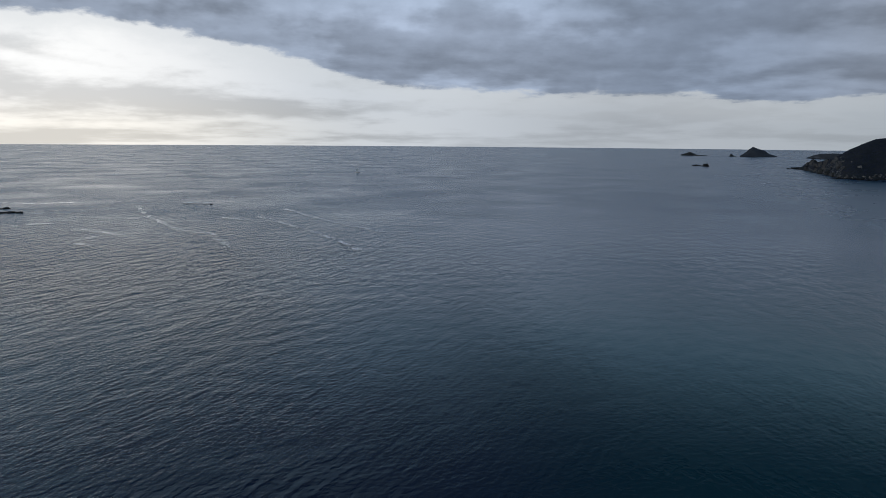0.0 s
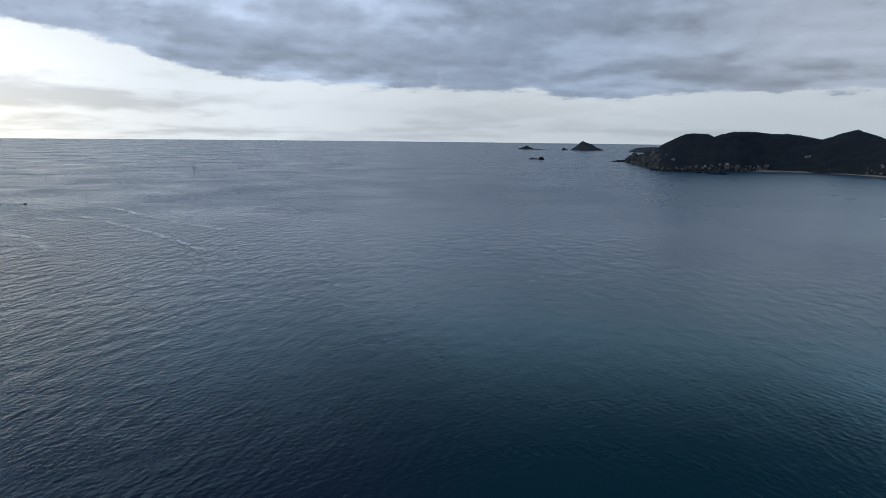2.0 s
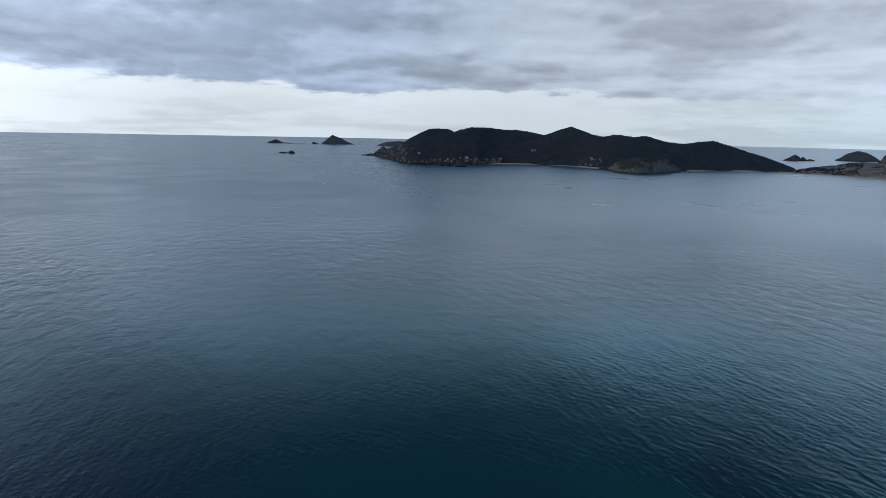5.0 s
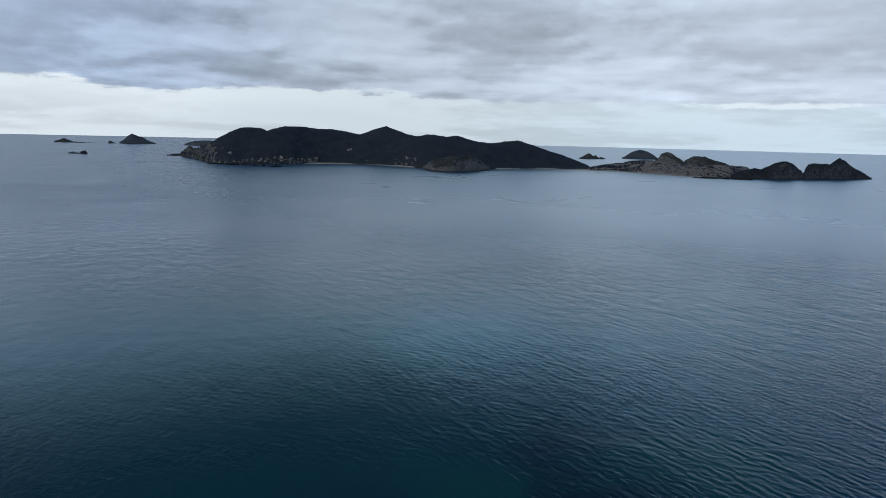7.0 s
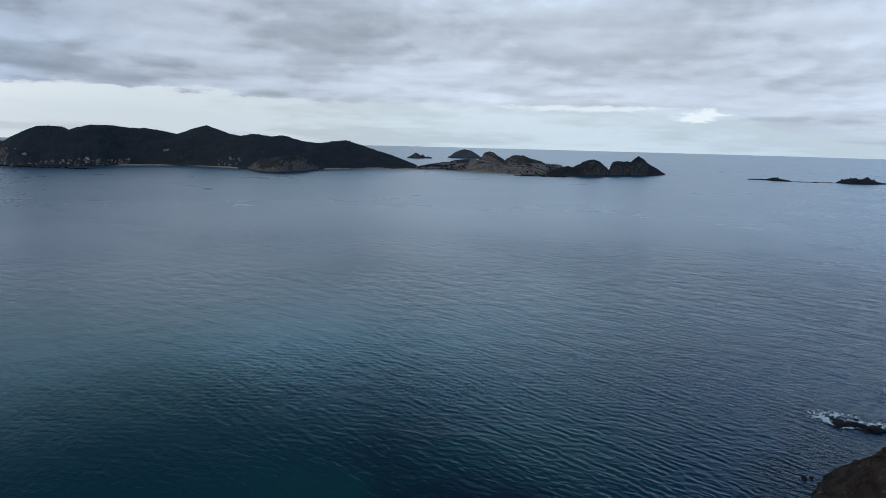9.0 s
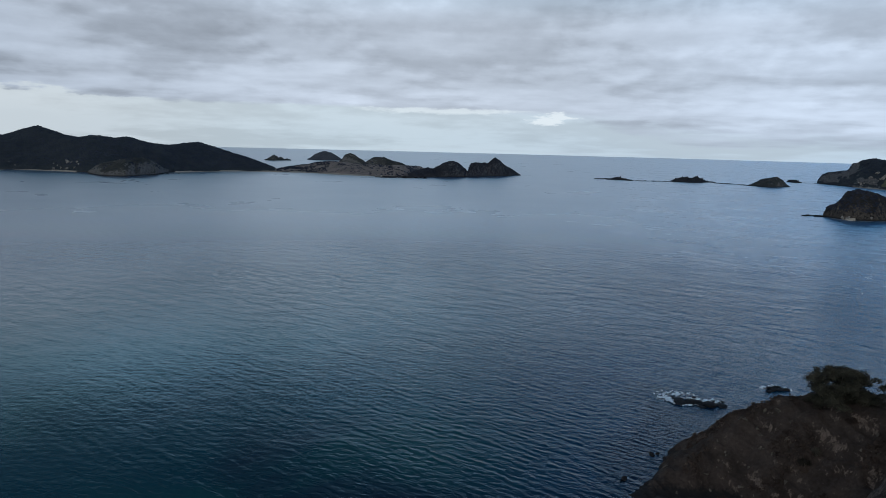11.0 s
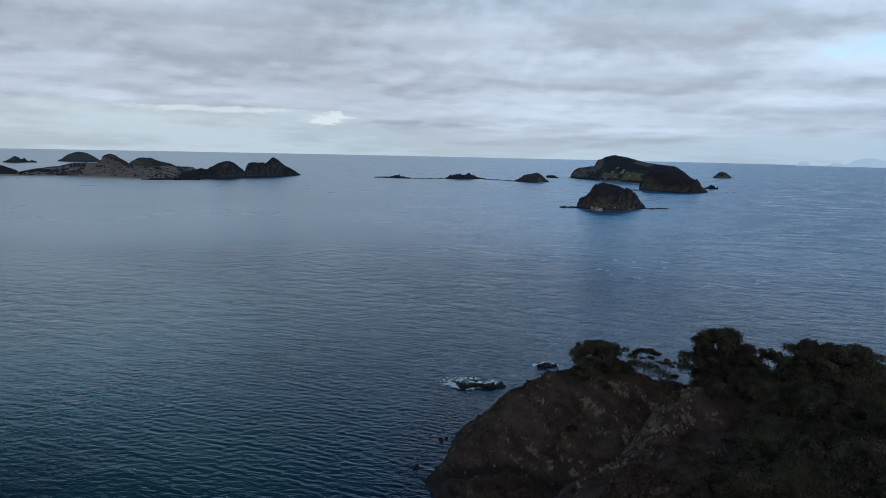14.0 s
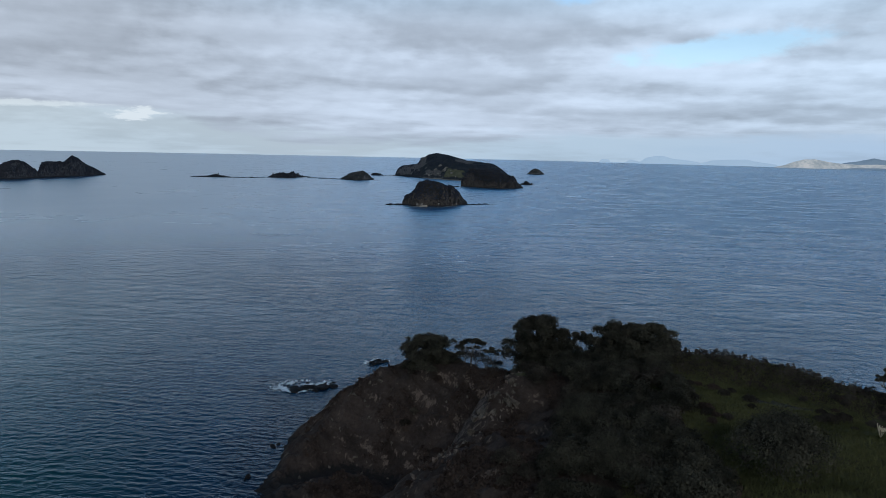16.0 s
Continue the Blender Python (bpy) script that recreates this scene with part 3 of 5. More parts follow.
class Isle:
    """A hill rising from the sea. shore: (bearing, distance) of the near waterline; crest: (bearing, height) of the ridge line."""

    def __init__(self, shore, crest, depth, steep=1.7, rough=0.25, seed=0, base=-1.5):
        self.shore, self.crest, self.depth, self.steep, self.rough, self.seed, self.base = shore, crest, depth, steep, rough, seed, base
        self.b0, self.b1 = crest[0][0], crest[-1][0]

    def place(self, b, s):
        u = (b - self.b0) / (self.b1 - self.b0)
        sb, sr = [q[0] for q in self.shore], [q[1] for q in self.shore]
        r0 = sum(np.interp(b + k * (self.b1 - self.b0) * 0.02, sb, sr) for k in (-1.5, -0.75, 0.0, 0.75, 1.5)) / 5
        dep = self.depth * spread(u)
        across = np.radians(b) * r0
        edge = 1 - np.exp(-(np.minimum(s, 1 - s) / 0.12) ** 2)
        r = r0 + s * dep + (fbm(across / 22 + self.seed * 5.1, s * 3 + 3.3, 4) - 0.5) * min(self.depth * 0.12, 18) * (1 - edge)
        cb, cz = [q[0] for q in self.crest], [q[1] for q in self.crest]
        top = np.interp(b, cb, cz)
        # below the ridge the sides are smoother than the skyline
        wide = (self.b1 - self.b0) * 0.07
        soft = sum(np.interp(b + k * wide, cb, cz) for k in (-1.0, -0.5, 0.0, 0.5, 1.0)) / 5
        top = top + (np.minimum(soft, top * 1.25) - top) * np.clip((np.abs(s - 0.5) - 0.06) / 0.16, 0, 1)
        # the crest wanders in small steps, as worn rock and bush do
        p = 1 - np.abs(2 * s - 1) ** self.steep
        gully = fbm(across / (10 + self.depth * 0.10) + self.seed * 3.7, s * 6.0 + self.seed, 4) - 0.5
        knobs = fbm(across / 5 + self.seed, r / 5, 5, 0.6) - 0.5
        ledges = np.abs(fbm(across / 11 + self.seed * 2.3, r / 11, 3) - 0.5) * -2 + 0.35
        keep = 1 - 0.8 * np.exp(-((s - 0.5) / 0.13) ** 2)
        z = top * p + self.rough * top * gully * 1.5 * keep * p ** 0.4 + self.rough * np.minimum(top, 12) * (0.75 * knobs + 0.35 * ledges * keep) * np.clip(p * 4, 0, 1) * (0.6 + 0.4 * keep)
        z = np.where((s <= 0) | (s >= 1), self.base, z)
        x, y = polar(b, r)
        return x, y, z

    def mesh(self, name, mat, step, rows=44):
        width = math.radians(self.b1 - self.b0) * self.shore[0][1]
        cols = int(min(max(width / step, 26), 460))
        B, S = np.meshgrid(np.linspace(self.b0, self.b1, cols), np.concatenate([[0.0], np.linspace(0.004, 0.996, rows), [1.0]]))
        x, y, z = self.place(B, S)
        z[:, 0] = z[:, -1] = self.base
        return mesh_of(name, np.stack([x, y, z], -1).reshape(-1, 3), grid_faces(len(S), cols)[:, ::1], mat)

    def scatter(self, rng, count, lo, hi, low_z=4.0, smin=0.05, smax=0.75, keep=None, bare=None):
        b, s = self.b0 + (self.b1 - self.b0) * rng.rand(count), smin + (smax - smin) * rng.rand(count)
        x, y, z = self.place(b, s)
        size = lo + (hi - lo) * rng.rand(count) ** 1.5
        mask = (z > low_z + 3 * (vnoise(x / 15, y / 15) - 0.5)) & (fbm(x / 30, y / 30, 3) > (0.28 if keep is None else keep))
        if bare:
            mask &= ~((b > bare[0]) & (b < bare[1]) & (s < bare[2] + 0.12 * (vnoise(x / 12, y / 12) - 0.5)))
        return np.stack([x, y, z - 0.45 * size], -1)[mask], size[mask]


def isle(name, label, category, shore, crest, depth, mat, step=2.4, scrub=0, lo=1.2, hi=3.0, low_z=4.0, keep=None, knobs=0, bare=None, **shape):
    shape.setdefault("seed", round(crest[0][0] * 1.7) % 50)
    form = Isle(shore, crest, depth, **shape)
    ob = tagged(new(name, form.mesh(name, mat, step)), label, category)
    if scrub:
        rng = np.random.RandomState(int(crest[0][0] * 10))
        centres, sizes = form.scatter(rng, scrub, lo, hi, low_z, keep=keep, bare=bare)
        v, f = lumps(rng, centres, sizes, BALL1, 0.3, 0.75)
        tagged(part("scrub", mesh_of("scrub", v, f, HAZED_SCRUB), ob, "dark coastal scrub tinted blue for haze"), kind="stuff")
    # broken blocks of rock along the ridge and sides
    rng = np.random.RandomState(int(crest[0][0] * 7) % 1000)
    top = max(q[1] for q in crest)
    for i in range(knobs):
        b = form.b0 + (form.b1 - form.b0) * (0.04 + 0.92 * (i + rng.rand()) / knobs)
        low = top < 9.5
        sl = 0.36 + 0.2 * rng.rand() if low and i % 2 else 0.12 + 0.42 * rng.rand()
        x, y, z = form.place(np.array([b]), np.array([sl]))
        size = (0.14 + 0.16 * rng.rand()) * (1.5 if low else 0.85 if top < 15 else 0.36) * (max(q[1] for q in crest) * 0.5 + 0.5 * max(z[0], 0.5)) * (1.0 if sl > 0.3 else 0.7)
        rock = part("crag", block("crag", rng, (size * (0.8 + 0.5 * rng.rand()), size, size * (0.8 + (1.5 if low else 0.6) * rng.rand())), mat), ob)
        rock.location = (x[0], y[0], max(z[0], 0.2) - size * 0.55)
    return ob, form


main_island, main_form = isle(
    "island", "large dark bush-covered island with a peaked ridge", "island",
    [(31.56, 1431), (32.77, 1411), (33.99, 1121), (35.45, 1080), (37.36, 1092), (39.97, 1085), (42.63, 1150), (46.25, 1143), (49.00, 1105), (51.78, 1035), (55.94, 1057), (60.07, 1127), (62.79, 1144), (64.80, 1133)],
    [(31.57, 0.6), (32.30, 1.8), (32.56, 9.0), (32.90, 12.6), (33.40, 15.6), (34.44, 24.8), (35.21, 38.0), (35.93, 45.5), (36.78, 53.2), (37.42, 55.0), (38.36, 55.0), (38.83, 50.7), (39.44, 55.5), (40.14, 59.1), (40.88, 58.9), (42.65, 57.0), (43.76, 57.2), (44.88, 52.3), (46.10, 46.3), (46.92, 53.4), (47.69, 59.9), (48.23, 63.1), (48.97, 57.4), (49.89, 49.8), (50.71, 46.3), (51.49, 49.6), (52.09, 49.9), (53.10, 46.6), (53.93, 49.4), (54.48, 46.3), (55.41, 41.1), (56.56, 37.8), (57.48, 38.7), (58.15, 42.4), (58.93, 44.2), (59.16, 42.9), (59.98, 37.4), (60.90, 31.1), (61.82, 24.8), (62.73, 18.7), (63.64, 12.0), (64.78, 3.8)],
    330, HAZED_BUSH_LAND, 1.7, 15000, 0.9, 2.0, 5.0, steep=1.5, rough=0.22)
isle("headland_hill", "rocky grey headland dome below a bush-covered hill", "headland",
     [(51.22, 1030), (52.01, 970), (53.64, 952), (55.95, 1004), (56.95, 1088)],
     [(51.22, 2.1), (51.67, 9.8), (52.13, 14.8), (52.91, 17.6), (53.60, 19.6), (54.52, 21.8), (55.21, 21.0), (55.92, 15.2), (56.39, 6.8), (56.95, 1.4)],
     70, ROCK_LAND, 1.1, 220, 0.8, 2.0, 7.0, knobs=14, steep=2.3, rough=0.36)
peninsula, pen_form = isle("peninsula", "low grassy peninsula with a pale beach strip", "peninsula",
     [(64.58, 1129), (67.22, 1129), (69.81, 1074), (73.15, 1040), (74.7, 1034), (75.8, 1078), (77.3, 1090)],
     [(64.56, 3.7), (65.44, 7.0), (67.18, 11.2), (67.82, 14.6), (68.88, 17.6), (69.94, 17.5), (71.41, 15.0), (73.47, 15.0), (75.0, 15.8), (76.2, 13.8), (76.9, 9.0), (77.3, 3.0)],
     160, GRASSY_LAND, 1.6, 1500, 0.8, 2.4, 3.0, 0.52, steep=1.35, rough=0.2)
isle("rocky_hill", "steep dark rocky knob behind grassy flats", "hill", [(69.68, 1225), (70.83, 1215), (71.95, 1205)],
     [(69.65, 12.4), (69.93, 18.9), (70.20, 26.9), (70.57, 29.7), (70.96, 27.2), (71.18, 23.4), (71.69, 18.0), (71.96, 14.1)],
     50, ROCK_LAND, 0.9, 60, 0.8, 1.8, 8.0, knobs=8, steep=2.2, rough=0.34)
isle("rocky_hill", "rounded rocky hill with patchy scrub", "hill", [(71.67, 1190), (73.11, 1180), (75.13, 1170)],
     [(71.63, 12.0), (71.95, 18.1), (72.42, 23.3), (72.95, 25.2), (73.44, 24.2), (74.06, 19.4), (74.88, 15.8), (75.29, 12.0)],
     60, ROCK_LAND, 1.0, 90, 0.8, 2.2, 8.0, knobs=8, steep=2.2, rough=0.34)
isle("rocky_hill", "bare grey-topped rocky hill at the water's edge", "hill", [(75.2, 1030), (77.32, 1058), (78.66, 1072), (80.29, 1106)],
     [(75.3, 5.0), (76.0, 10.0), (76.9, 14.0), (77.28, 11.5), (77.63, 14.4), (78.17, 20.8), (78.72, 23.8), (79.29, 22.8), (79.77, 15.8), (80.13, 8.9), (80.30, 4.5)],
     60, DARK_LAND, 0.9, 130, 0.8, 1.8, 4.0, knobs=10, steep=2.2, rough=0.34)
isle("islet", "cone-topped dark rocky islet", "islet", [(80.18, 1104), (82.29, 1153), (84.53, 1211)],
     [(80.15, 6.0), (80.23, 11.4), (80.41, 19.3), (80.76, 21.7), (81.83, 20.9), (82.16, 25.9), (82.39, 29.3), (82.76, 25.3), (83.07, 17.9), (83.62, 12.3), (84.16, 5.1), (84.52, 0.5)],
     70, DARK_LAND, 0.9, 160, 0.8, 2.0, 6.0, knobs=12, steep=2.3, rough=0.36)
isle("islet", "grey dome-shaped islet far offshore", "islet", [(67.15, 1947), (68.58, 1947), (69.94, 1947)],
     [(67.15, 1.9), (67.44, 5.5), (67.77, 14.9), (68.19, 21.3), (68.53, 23.9), (69.05, 20.7), (69.58, 10.8), (69.93, 2.6)], 120, HAZED_ROCK, 1.8, steep=2.0)
isle("sea_rock", "jagged dark sea stack with twin points", "rock", [(63.81, 1817), (64.61, 1819), (65.94, 1840)],
     [(63.81, 1.3), (64.07, 4.2), (64.59, 14.6), (64.96, 6.1), (65.13, 9.1), (65.40, 2.1), (65.57, 5.2), (65.93, 1.3)], 40, ROCK_LAND, 1.2, knobs=8, steep=2.0, rough=0.35)
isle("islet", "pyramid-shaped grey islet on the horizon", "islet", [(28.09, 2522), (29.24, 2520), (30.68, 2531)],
     [(28.09, 1.5), (28.40, 10.4), (28.72, 23.6), (29.00, 32.2), (29.38, 25.1), (29.80, 18.9), (30.10, 9.8), (30.68, 1.5)], 160, HAZED_ROCK, 2.0, steep=1.6)
isle("islet", "low dark islet with one small peak", "islet", [(23.88, 2591), (24.59, 2572), (25.85, 2527)],
     [(23.89, 2.5), (24.21, 6.2), (24.54, 12.8), (24.85, 6.8), (25.13, 1.8), (25.86, 1.6)], 90, ROCK_LAND, 2.0, knobs=7, steep=2.0)
isle("reef", "low black reef breaking the calm sea", "reef", [(24.73, 1485), (25.27, 1473), (26.03, 1463)],
     [(24.73, 0.4), (24.95, 2.0), (25.24, 1.6), (25.49, 0.7), (25.68, 5.1), (25.86, 4.8), (26.04, 1.4)], 30, WET_ROCK, 0.8, knobs=8, steep=2.0, rough=0.4)
isle("sea_rock", "small pointed rock beside a pyramid-shaped islet", "rock", [(27.35, 2530), (27.8, 2530)], [(27.35, 0.8), (27.52, 8.5), (27.66, 4.0), (27.85, 1.0)], 20, ROCK_LAND, 1.0, knobs=4, steep=2.0)
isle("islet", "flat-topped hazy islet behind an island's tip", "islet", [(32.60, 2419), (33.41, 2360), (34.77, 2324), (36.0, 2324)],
     [(32.60, 1.5), (33.01, 9.1), (33.42, 14.2), (34.25, 16.2), (34.78, 15.6), (35.6, 9.0), (36.0, 2.0)], 120, HAZED_ROCK, 2.0, steep=2.2)
isle("islet", "small dark dome-shaped islet with scrub on top", "islet", [(101.82, 1136), (103.16, 1108), (104.64, 1146)],
     [(101.82, 0.6), (102.23, 4.1), (102.68, 10.0), (103.14, 12.2), (103.69, 14.0), (104.07, 10.3), (104.40, 3.0), (104.64, 0.6)], 70, ROCK_LAND, 0.8, 150, 0.7, 1.6, 5.0, knobs=14, steep=2.2)
isle("sea_rock", "twin-peaked dark rock stack in the sea", "rock", [(96.17, 1171), (97.83, 1163), (99.55, 1204)],
     [(96.17, 0.7), (96.58, 4.3), (97.04, 6.8), (97.41, 7.8), (97.64, 4.6), (98.06, 8.9), (98.43, 5.5), (98.90, 1.5), (99.54, 0.7)], 50, DARK_LAND, 0.8, knobs=14, steep=1.8, rough=0.75)
isle("reef", "long low black reef with one raised rock", "reef", [(90.36, 1169), (92.08, 1159), (93.45, 1148)],
     [(90.36, 0.8), (91.63, 1.5), (92.22, 4.6), (92.63, 2.6), (93.45, 0.8)], 30, DARK_LAND, 0.8, knobs=12, steep=1.8, rough=0.8)
isle("reef", "flat black rock beside a small islet", "reef", [(104.35, 1349), (104.76, 1340), (105.36, 1335)],
     [(104.35, 1.0), (104.53, 4.2), (104.85, 4.5), (105.13, 2.7), (105.36, 1.0)], 25, DARK_LAND, 0.8, knobs=8, steep=2.0, rough=0.4)
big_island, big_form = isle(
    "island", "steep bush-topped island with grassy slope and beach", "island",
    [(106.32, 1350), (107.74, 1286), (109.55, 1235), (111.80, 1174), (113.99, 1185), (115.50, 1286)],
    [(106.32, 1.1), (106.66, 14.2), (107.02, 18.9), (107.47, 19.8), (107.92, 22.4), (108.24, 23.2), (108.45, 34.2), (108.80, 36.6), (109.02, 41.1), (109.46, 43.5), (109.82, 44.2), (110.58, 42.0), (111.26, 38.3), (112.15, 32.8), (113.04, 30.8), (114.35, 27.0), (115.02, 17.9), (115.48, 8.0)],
    260, HAZED_BUSH_LAND, 1.3, 4600, 0.8, 1.8, 6.0, bare=(108.4, 112.2, 0.17), steep=1.7, rough=0.24)
isle("islet", "blunt cliff-sided rocky islet with scrub on top", "islet", [(111.73, 983), (113.15, 953), (114.90, 936), (116.87, 966)],
     [(111.71, 6.4), (111.88, 10.1), (112.12, 16.5), (112.41, 23.0), (112.85, 25.6), (113.94, 23.9), (114.82, 21.4), (115.48, 17.1), (116.04, 14.3), (116.37, 6.1), (116.86, 0.1)],
     110, NEAR_ISLET_LAND, 0.9, 900, 0.7, 1.5, 10.0, knobs=10, steep=2.6, rough=0.42)
near_islet, near_form = isle(
    "islet", "steep dark islet topped with bush above bare cliffs", "islet", [(106.92, 623), (108.30, 603), (110.11, 606), (112.34, 643)],
    [(106.91, 0.3), (107.12, 6.2), (107.34, 8.7), (107.70, 9.3), (108.01, 13.6), (108.31, 18.9), (108.89, 20.4), (109.47, 21.0), (110.02, 19.1), (110.93, 15.4), (111.39, 12.7), (111.63, 9.1), (111.96, 4.0), (112.34, 0.2)],
    75, NEAR_ISLET_LAND, 0.6, 1700, 0.45, 1.1, 6.0, knobs=10, steep=2.6, rough=0.5)
isle("sea_rock", "pointed grey rock standing alone in open sea", "rock", [(117.09, 1627), (117.81, 1628), (118.47, 1648)],
     [(117.09, 0.4), (117.29, 4.7), (117.53, 11.7), (117.77, 13.8), (118.07, 10.1), (118.47, 1.7)], 50, ROCK_LAND, 1.0, knobs=9, steep=1.9, rough=0.6)
isle("sea_rock", "small black tooth of rock beside cliffs", "rock", [(116.51, 1079), (117.02, 1077), (117.61, 1086)],
     [(116.51, 0.7), (116.84, 2.8), (117.04, 6.3), (117.22, 2.6), (117.61, 0.3)], 18, WET_ROCK, 0.5, knobs=6, steep=2.0, rough=0.4)


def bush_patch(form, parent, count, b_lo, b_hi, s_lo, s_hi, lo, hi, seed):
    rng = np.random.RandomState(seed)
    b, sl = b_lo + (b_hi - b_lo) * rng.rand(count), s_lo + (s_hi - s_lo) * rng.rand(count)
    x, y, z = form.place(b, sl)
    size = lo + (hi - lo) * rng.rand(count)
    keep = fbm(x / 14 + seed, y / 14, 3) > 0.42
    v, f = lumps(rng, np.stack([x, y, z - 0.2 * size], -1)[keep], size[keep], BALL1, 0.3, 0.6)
    tagged(part("scrub", mesh_of("scrub", v, f, HAZED_SCRUB), parent, "dark coastal scrub tinted blue for haze"), kind="stuff")


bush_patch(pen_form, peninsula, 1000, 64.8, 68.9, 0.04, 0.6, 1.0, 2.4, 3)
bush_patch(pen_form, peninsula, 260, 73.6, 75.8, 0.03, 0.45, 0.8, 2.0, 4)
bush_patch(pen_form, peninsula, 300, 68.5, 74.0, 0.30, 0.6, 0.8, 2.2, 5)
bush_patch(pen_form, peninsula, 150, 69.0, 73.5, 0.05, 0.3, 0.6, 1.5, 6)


# pale bare outcrops low on the big island's western tip, and a few landslips
def outcrops(form, parent, rng, count, b_lo, b_hi, s_lo, s_hi, lo, hi, mat=PALE_ROCK):
    for _ in range(count):
        b, s = b_lo + (b_hi - b_lo) * rng.rand(), s_lo + (s_hi - s_lo) * rng.rand()
        x, y, z = form.place(np.array([b]), np.array([s]))
        size = lo + (hi - lo) * rng.rand() ** 2
        ob = part("outcrop", block("outcrop", rng, (size * (0.7 + 0.8 * rng.rand()), size * (0.7 + 0.8 * rng.rand()), size * (0.8 + 0.9 * rng.rand())), mat), parent, "bare rock outcrop")
        ob.location = (x[0], y[0], max(z[0], 0.3))


rng = np.random.RandomState(21)
outcrops(main_form, main_island, rng, 16, 34.4, 42.8, 0.008, 0.05, 1.2, 3.2)
outcrops(main_form, main_island, rng, 36, 34.2, 43.0, 0.004, 0.04, 0.8, 2.0)
outcrops(main_form, main_island, rng, 40, 34.0, 43.0, 0.002, 0.04, 1.0, 3.4, CLIFF)
outcrops(main_form, main_island, rng, 7, 34.0, 36.0, 0.1, 0.3, 1.0, 3.0)
outcrops(main_form, main_island, rng, 4, 44.9, 45.4, 0.13, 0.16, 1.5, 2.6)
outcrops(main_form, main_island, rng, 6, 49.6, 50.6, 0.06, 0.09, 1.5, 2.8)
outcrops(main_form, main_island, rng, 8, 46.0, 51.0, 0.01, 0.06, 1.0, 2.6)
outcrops(big_form, big_island, rng, 16, 108.6, 111.5, 0.02, 0.16, 1.0, 3.0)
outcrops(near_form, near_islet, rng, 8, 107.3, 111.5, 0.03, 0.10, 0.5, 1.1, CRAG)
outcrops(near_form, near_islet, rng, 7, 108.15, 108.7, 0.004, 0.02, 0.8, 1.5)
outcrops(near_form, near_islet, rng, 5, 109.6, 111.6, 0.004, 0.02, 0.6, 1.1)
outcrops(main_form, main_island, rng, 26, 32.6, 35.0, 0.0, 0.35, 2.6, 6.5, ROCK_LAND)


def slope_patch(form, parent, label, b0, b1, s0, s1, mat, seed, name="grassy_slope"):
    """An uneven patch of turf or scree that lies on a hillside."""
    b, t = np.meshgrid(np.linspace(b0, b1, 46), np.linspace(s0, s1, 30))
    x, y, z = form.place(b, t)
    k = 1 - np.maximum(np.abs(2 * (b - b0) / (b1 - b0) - 1), np.abs(2 * (t - s0) / (s1 - s0) - 1))
    inside = k + (fbm(x / 9 + seed, y / 9, 4) - 0.5) * 1.3 > 0.12
    verts = np.stack([x, y, z + 0.7], -1).reshape(-1, 3)
    faces = grid_faces(30, 46)
    faces = faces[inside.ravel()[faces].all(1)]
    used = np.unique(faces)
    back = np.full(len(verts), -1)
    back[used] = np.arange(len(used))
    part(name, mesh_of(name, verts[used], back[faces], mat), parent, label)


slope_patch(big_form, big_island, "pale green grass slope", 110.3, 112.2, 0.02, 0.17, TURF, 3)
slope_patch(big_form, big_island, "grey scree slope", 108.6, 110.3, 0.015, 0.10, CLIFF, 5, "scree")
slope_patch(big_form, big_island, "bare cliff face", 107.7, 108.9, 0.12, 0.48, CLIFF, 8, "cliff_face")
slope_patch(big_form, big_island, "bare cliff face", 106.45, 107.8, 0.03, 0.45, CLIFF, 12, "cliff_face")
slope_patch(big_form, big_island, "dry brow of the island", 111.2, 112.9, 0.28, 0.42, CLIFF, 11, "cliff_face")


# ---- low rocks and reefs: uneven lumps in a row, each reef one thing ----
def reef(label, bearing_a, bearing_b, r_a, r_b, count, lo, hi, seed, squash=0.55, name="reef", mat=WET_ROCK):
    rng = np.random.RandomState(seed)
    ob = tagged(new(name), label, "reef" if name == "reef" else "rock")
    ob.location = (*polar((bearing_a + bearing_b) / 2, (r_a + r_b) / 2), 0)
    for i in range(count):
        k = (i + rng.rand()) / count
        x, y = polar(bearing_a + (bearing_b - bearing_a) * k, r_a + (r_b - r_a) * k + rng.randn() * hi * 0.5)
        size = lo + (hi - lo) * rng.rand() ** 1.6
        v, f = boulder(rng, (size * (0.8 + 0.9 * rng.rand()), size * (0.8 + 0.6 * rng.rand()), size * squash))
        piece = part("rock", mesh_of("rock", v, f, mat, False), ob)
        piece.location = Vector((x, y, size * squash * 0.15)) - ob.location
    return ob


reef("thin black reef line awash at sea level", 93.4, 96.2, 1152, 1170, 20, 1.4, 5.0, 1, 0.26)
reef("thin black reef line awash at sea level", 99.3, 101.9, 1185, 1140, 20, 1.6, 5.2, 2, 0.28)
reef("low black rocks awash beside a steep islet", 105.75, 106.95, 622, 622, 12, 1.3, 3.2, 3, 0.45)
reef("low black rocks awash beside a steep islet", 112.2, 113.9, 640, 652, 16, 0.9, 2.8, 4, 0.38)
reef("scattered flat rocks awash in open sea", 114.0, 115.7, 652, 662, 5, 0.6, 1.6, 5, 0.25)
reef("scattered flat rocks awash in open sea", 117.8, 119.2, 985, 1000, 3, 1.2, 2.4, 6, 0.3)
reef("low dark rock shelf beside a blunt islet", 110.6, 111.9, 968, 962, 14, 1.2, 3.6, 21, 0.3)
reef("low rocks strung between two islands", 105.3, 106.5, 1338, 1345, 8, 1.0, 3.2, 7, 0.35)
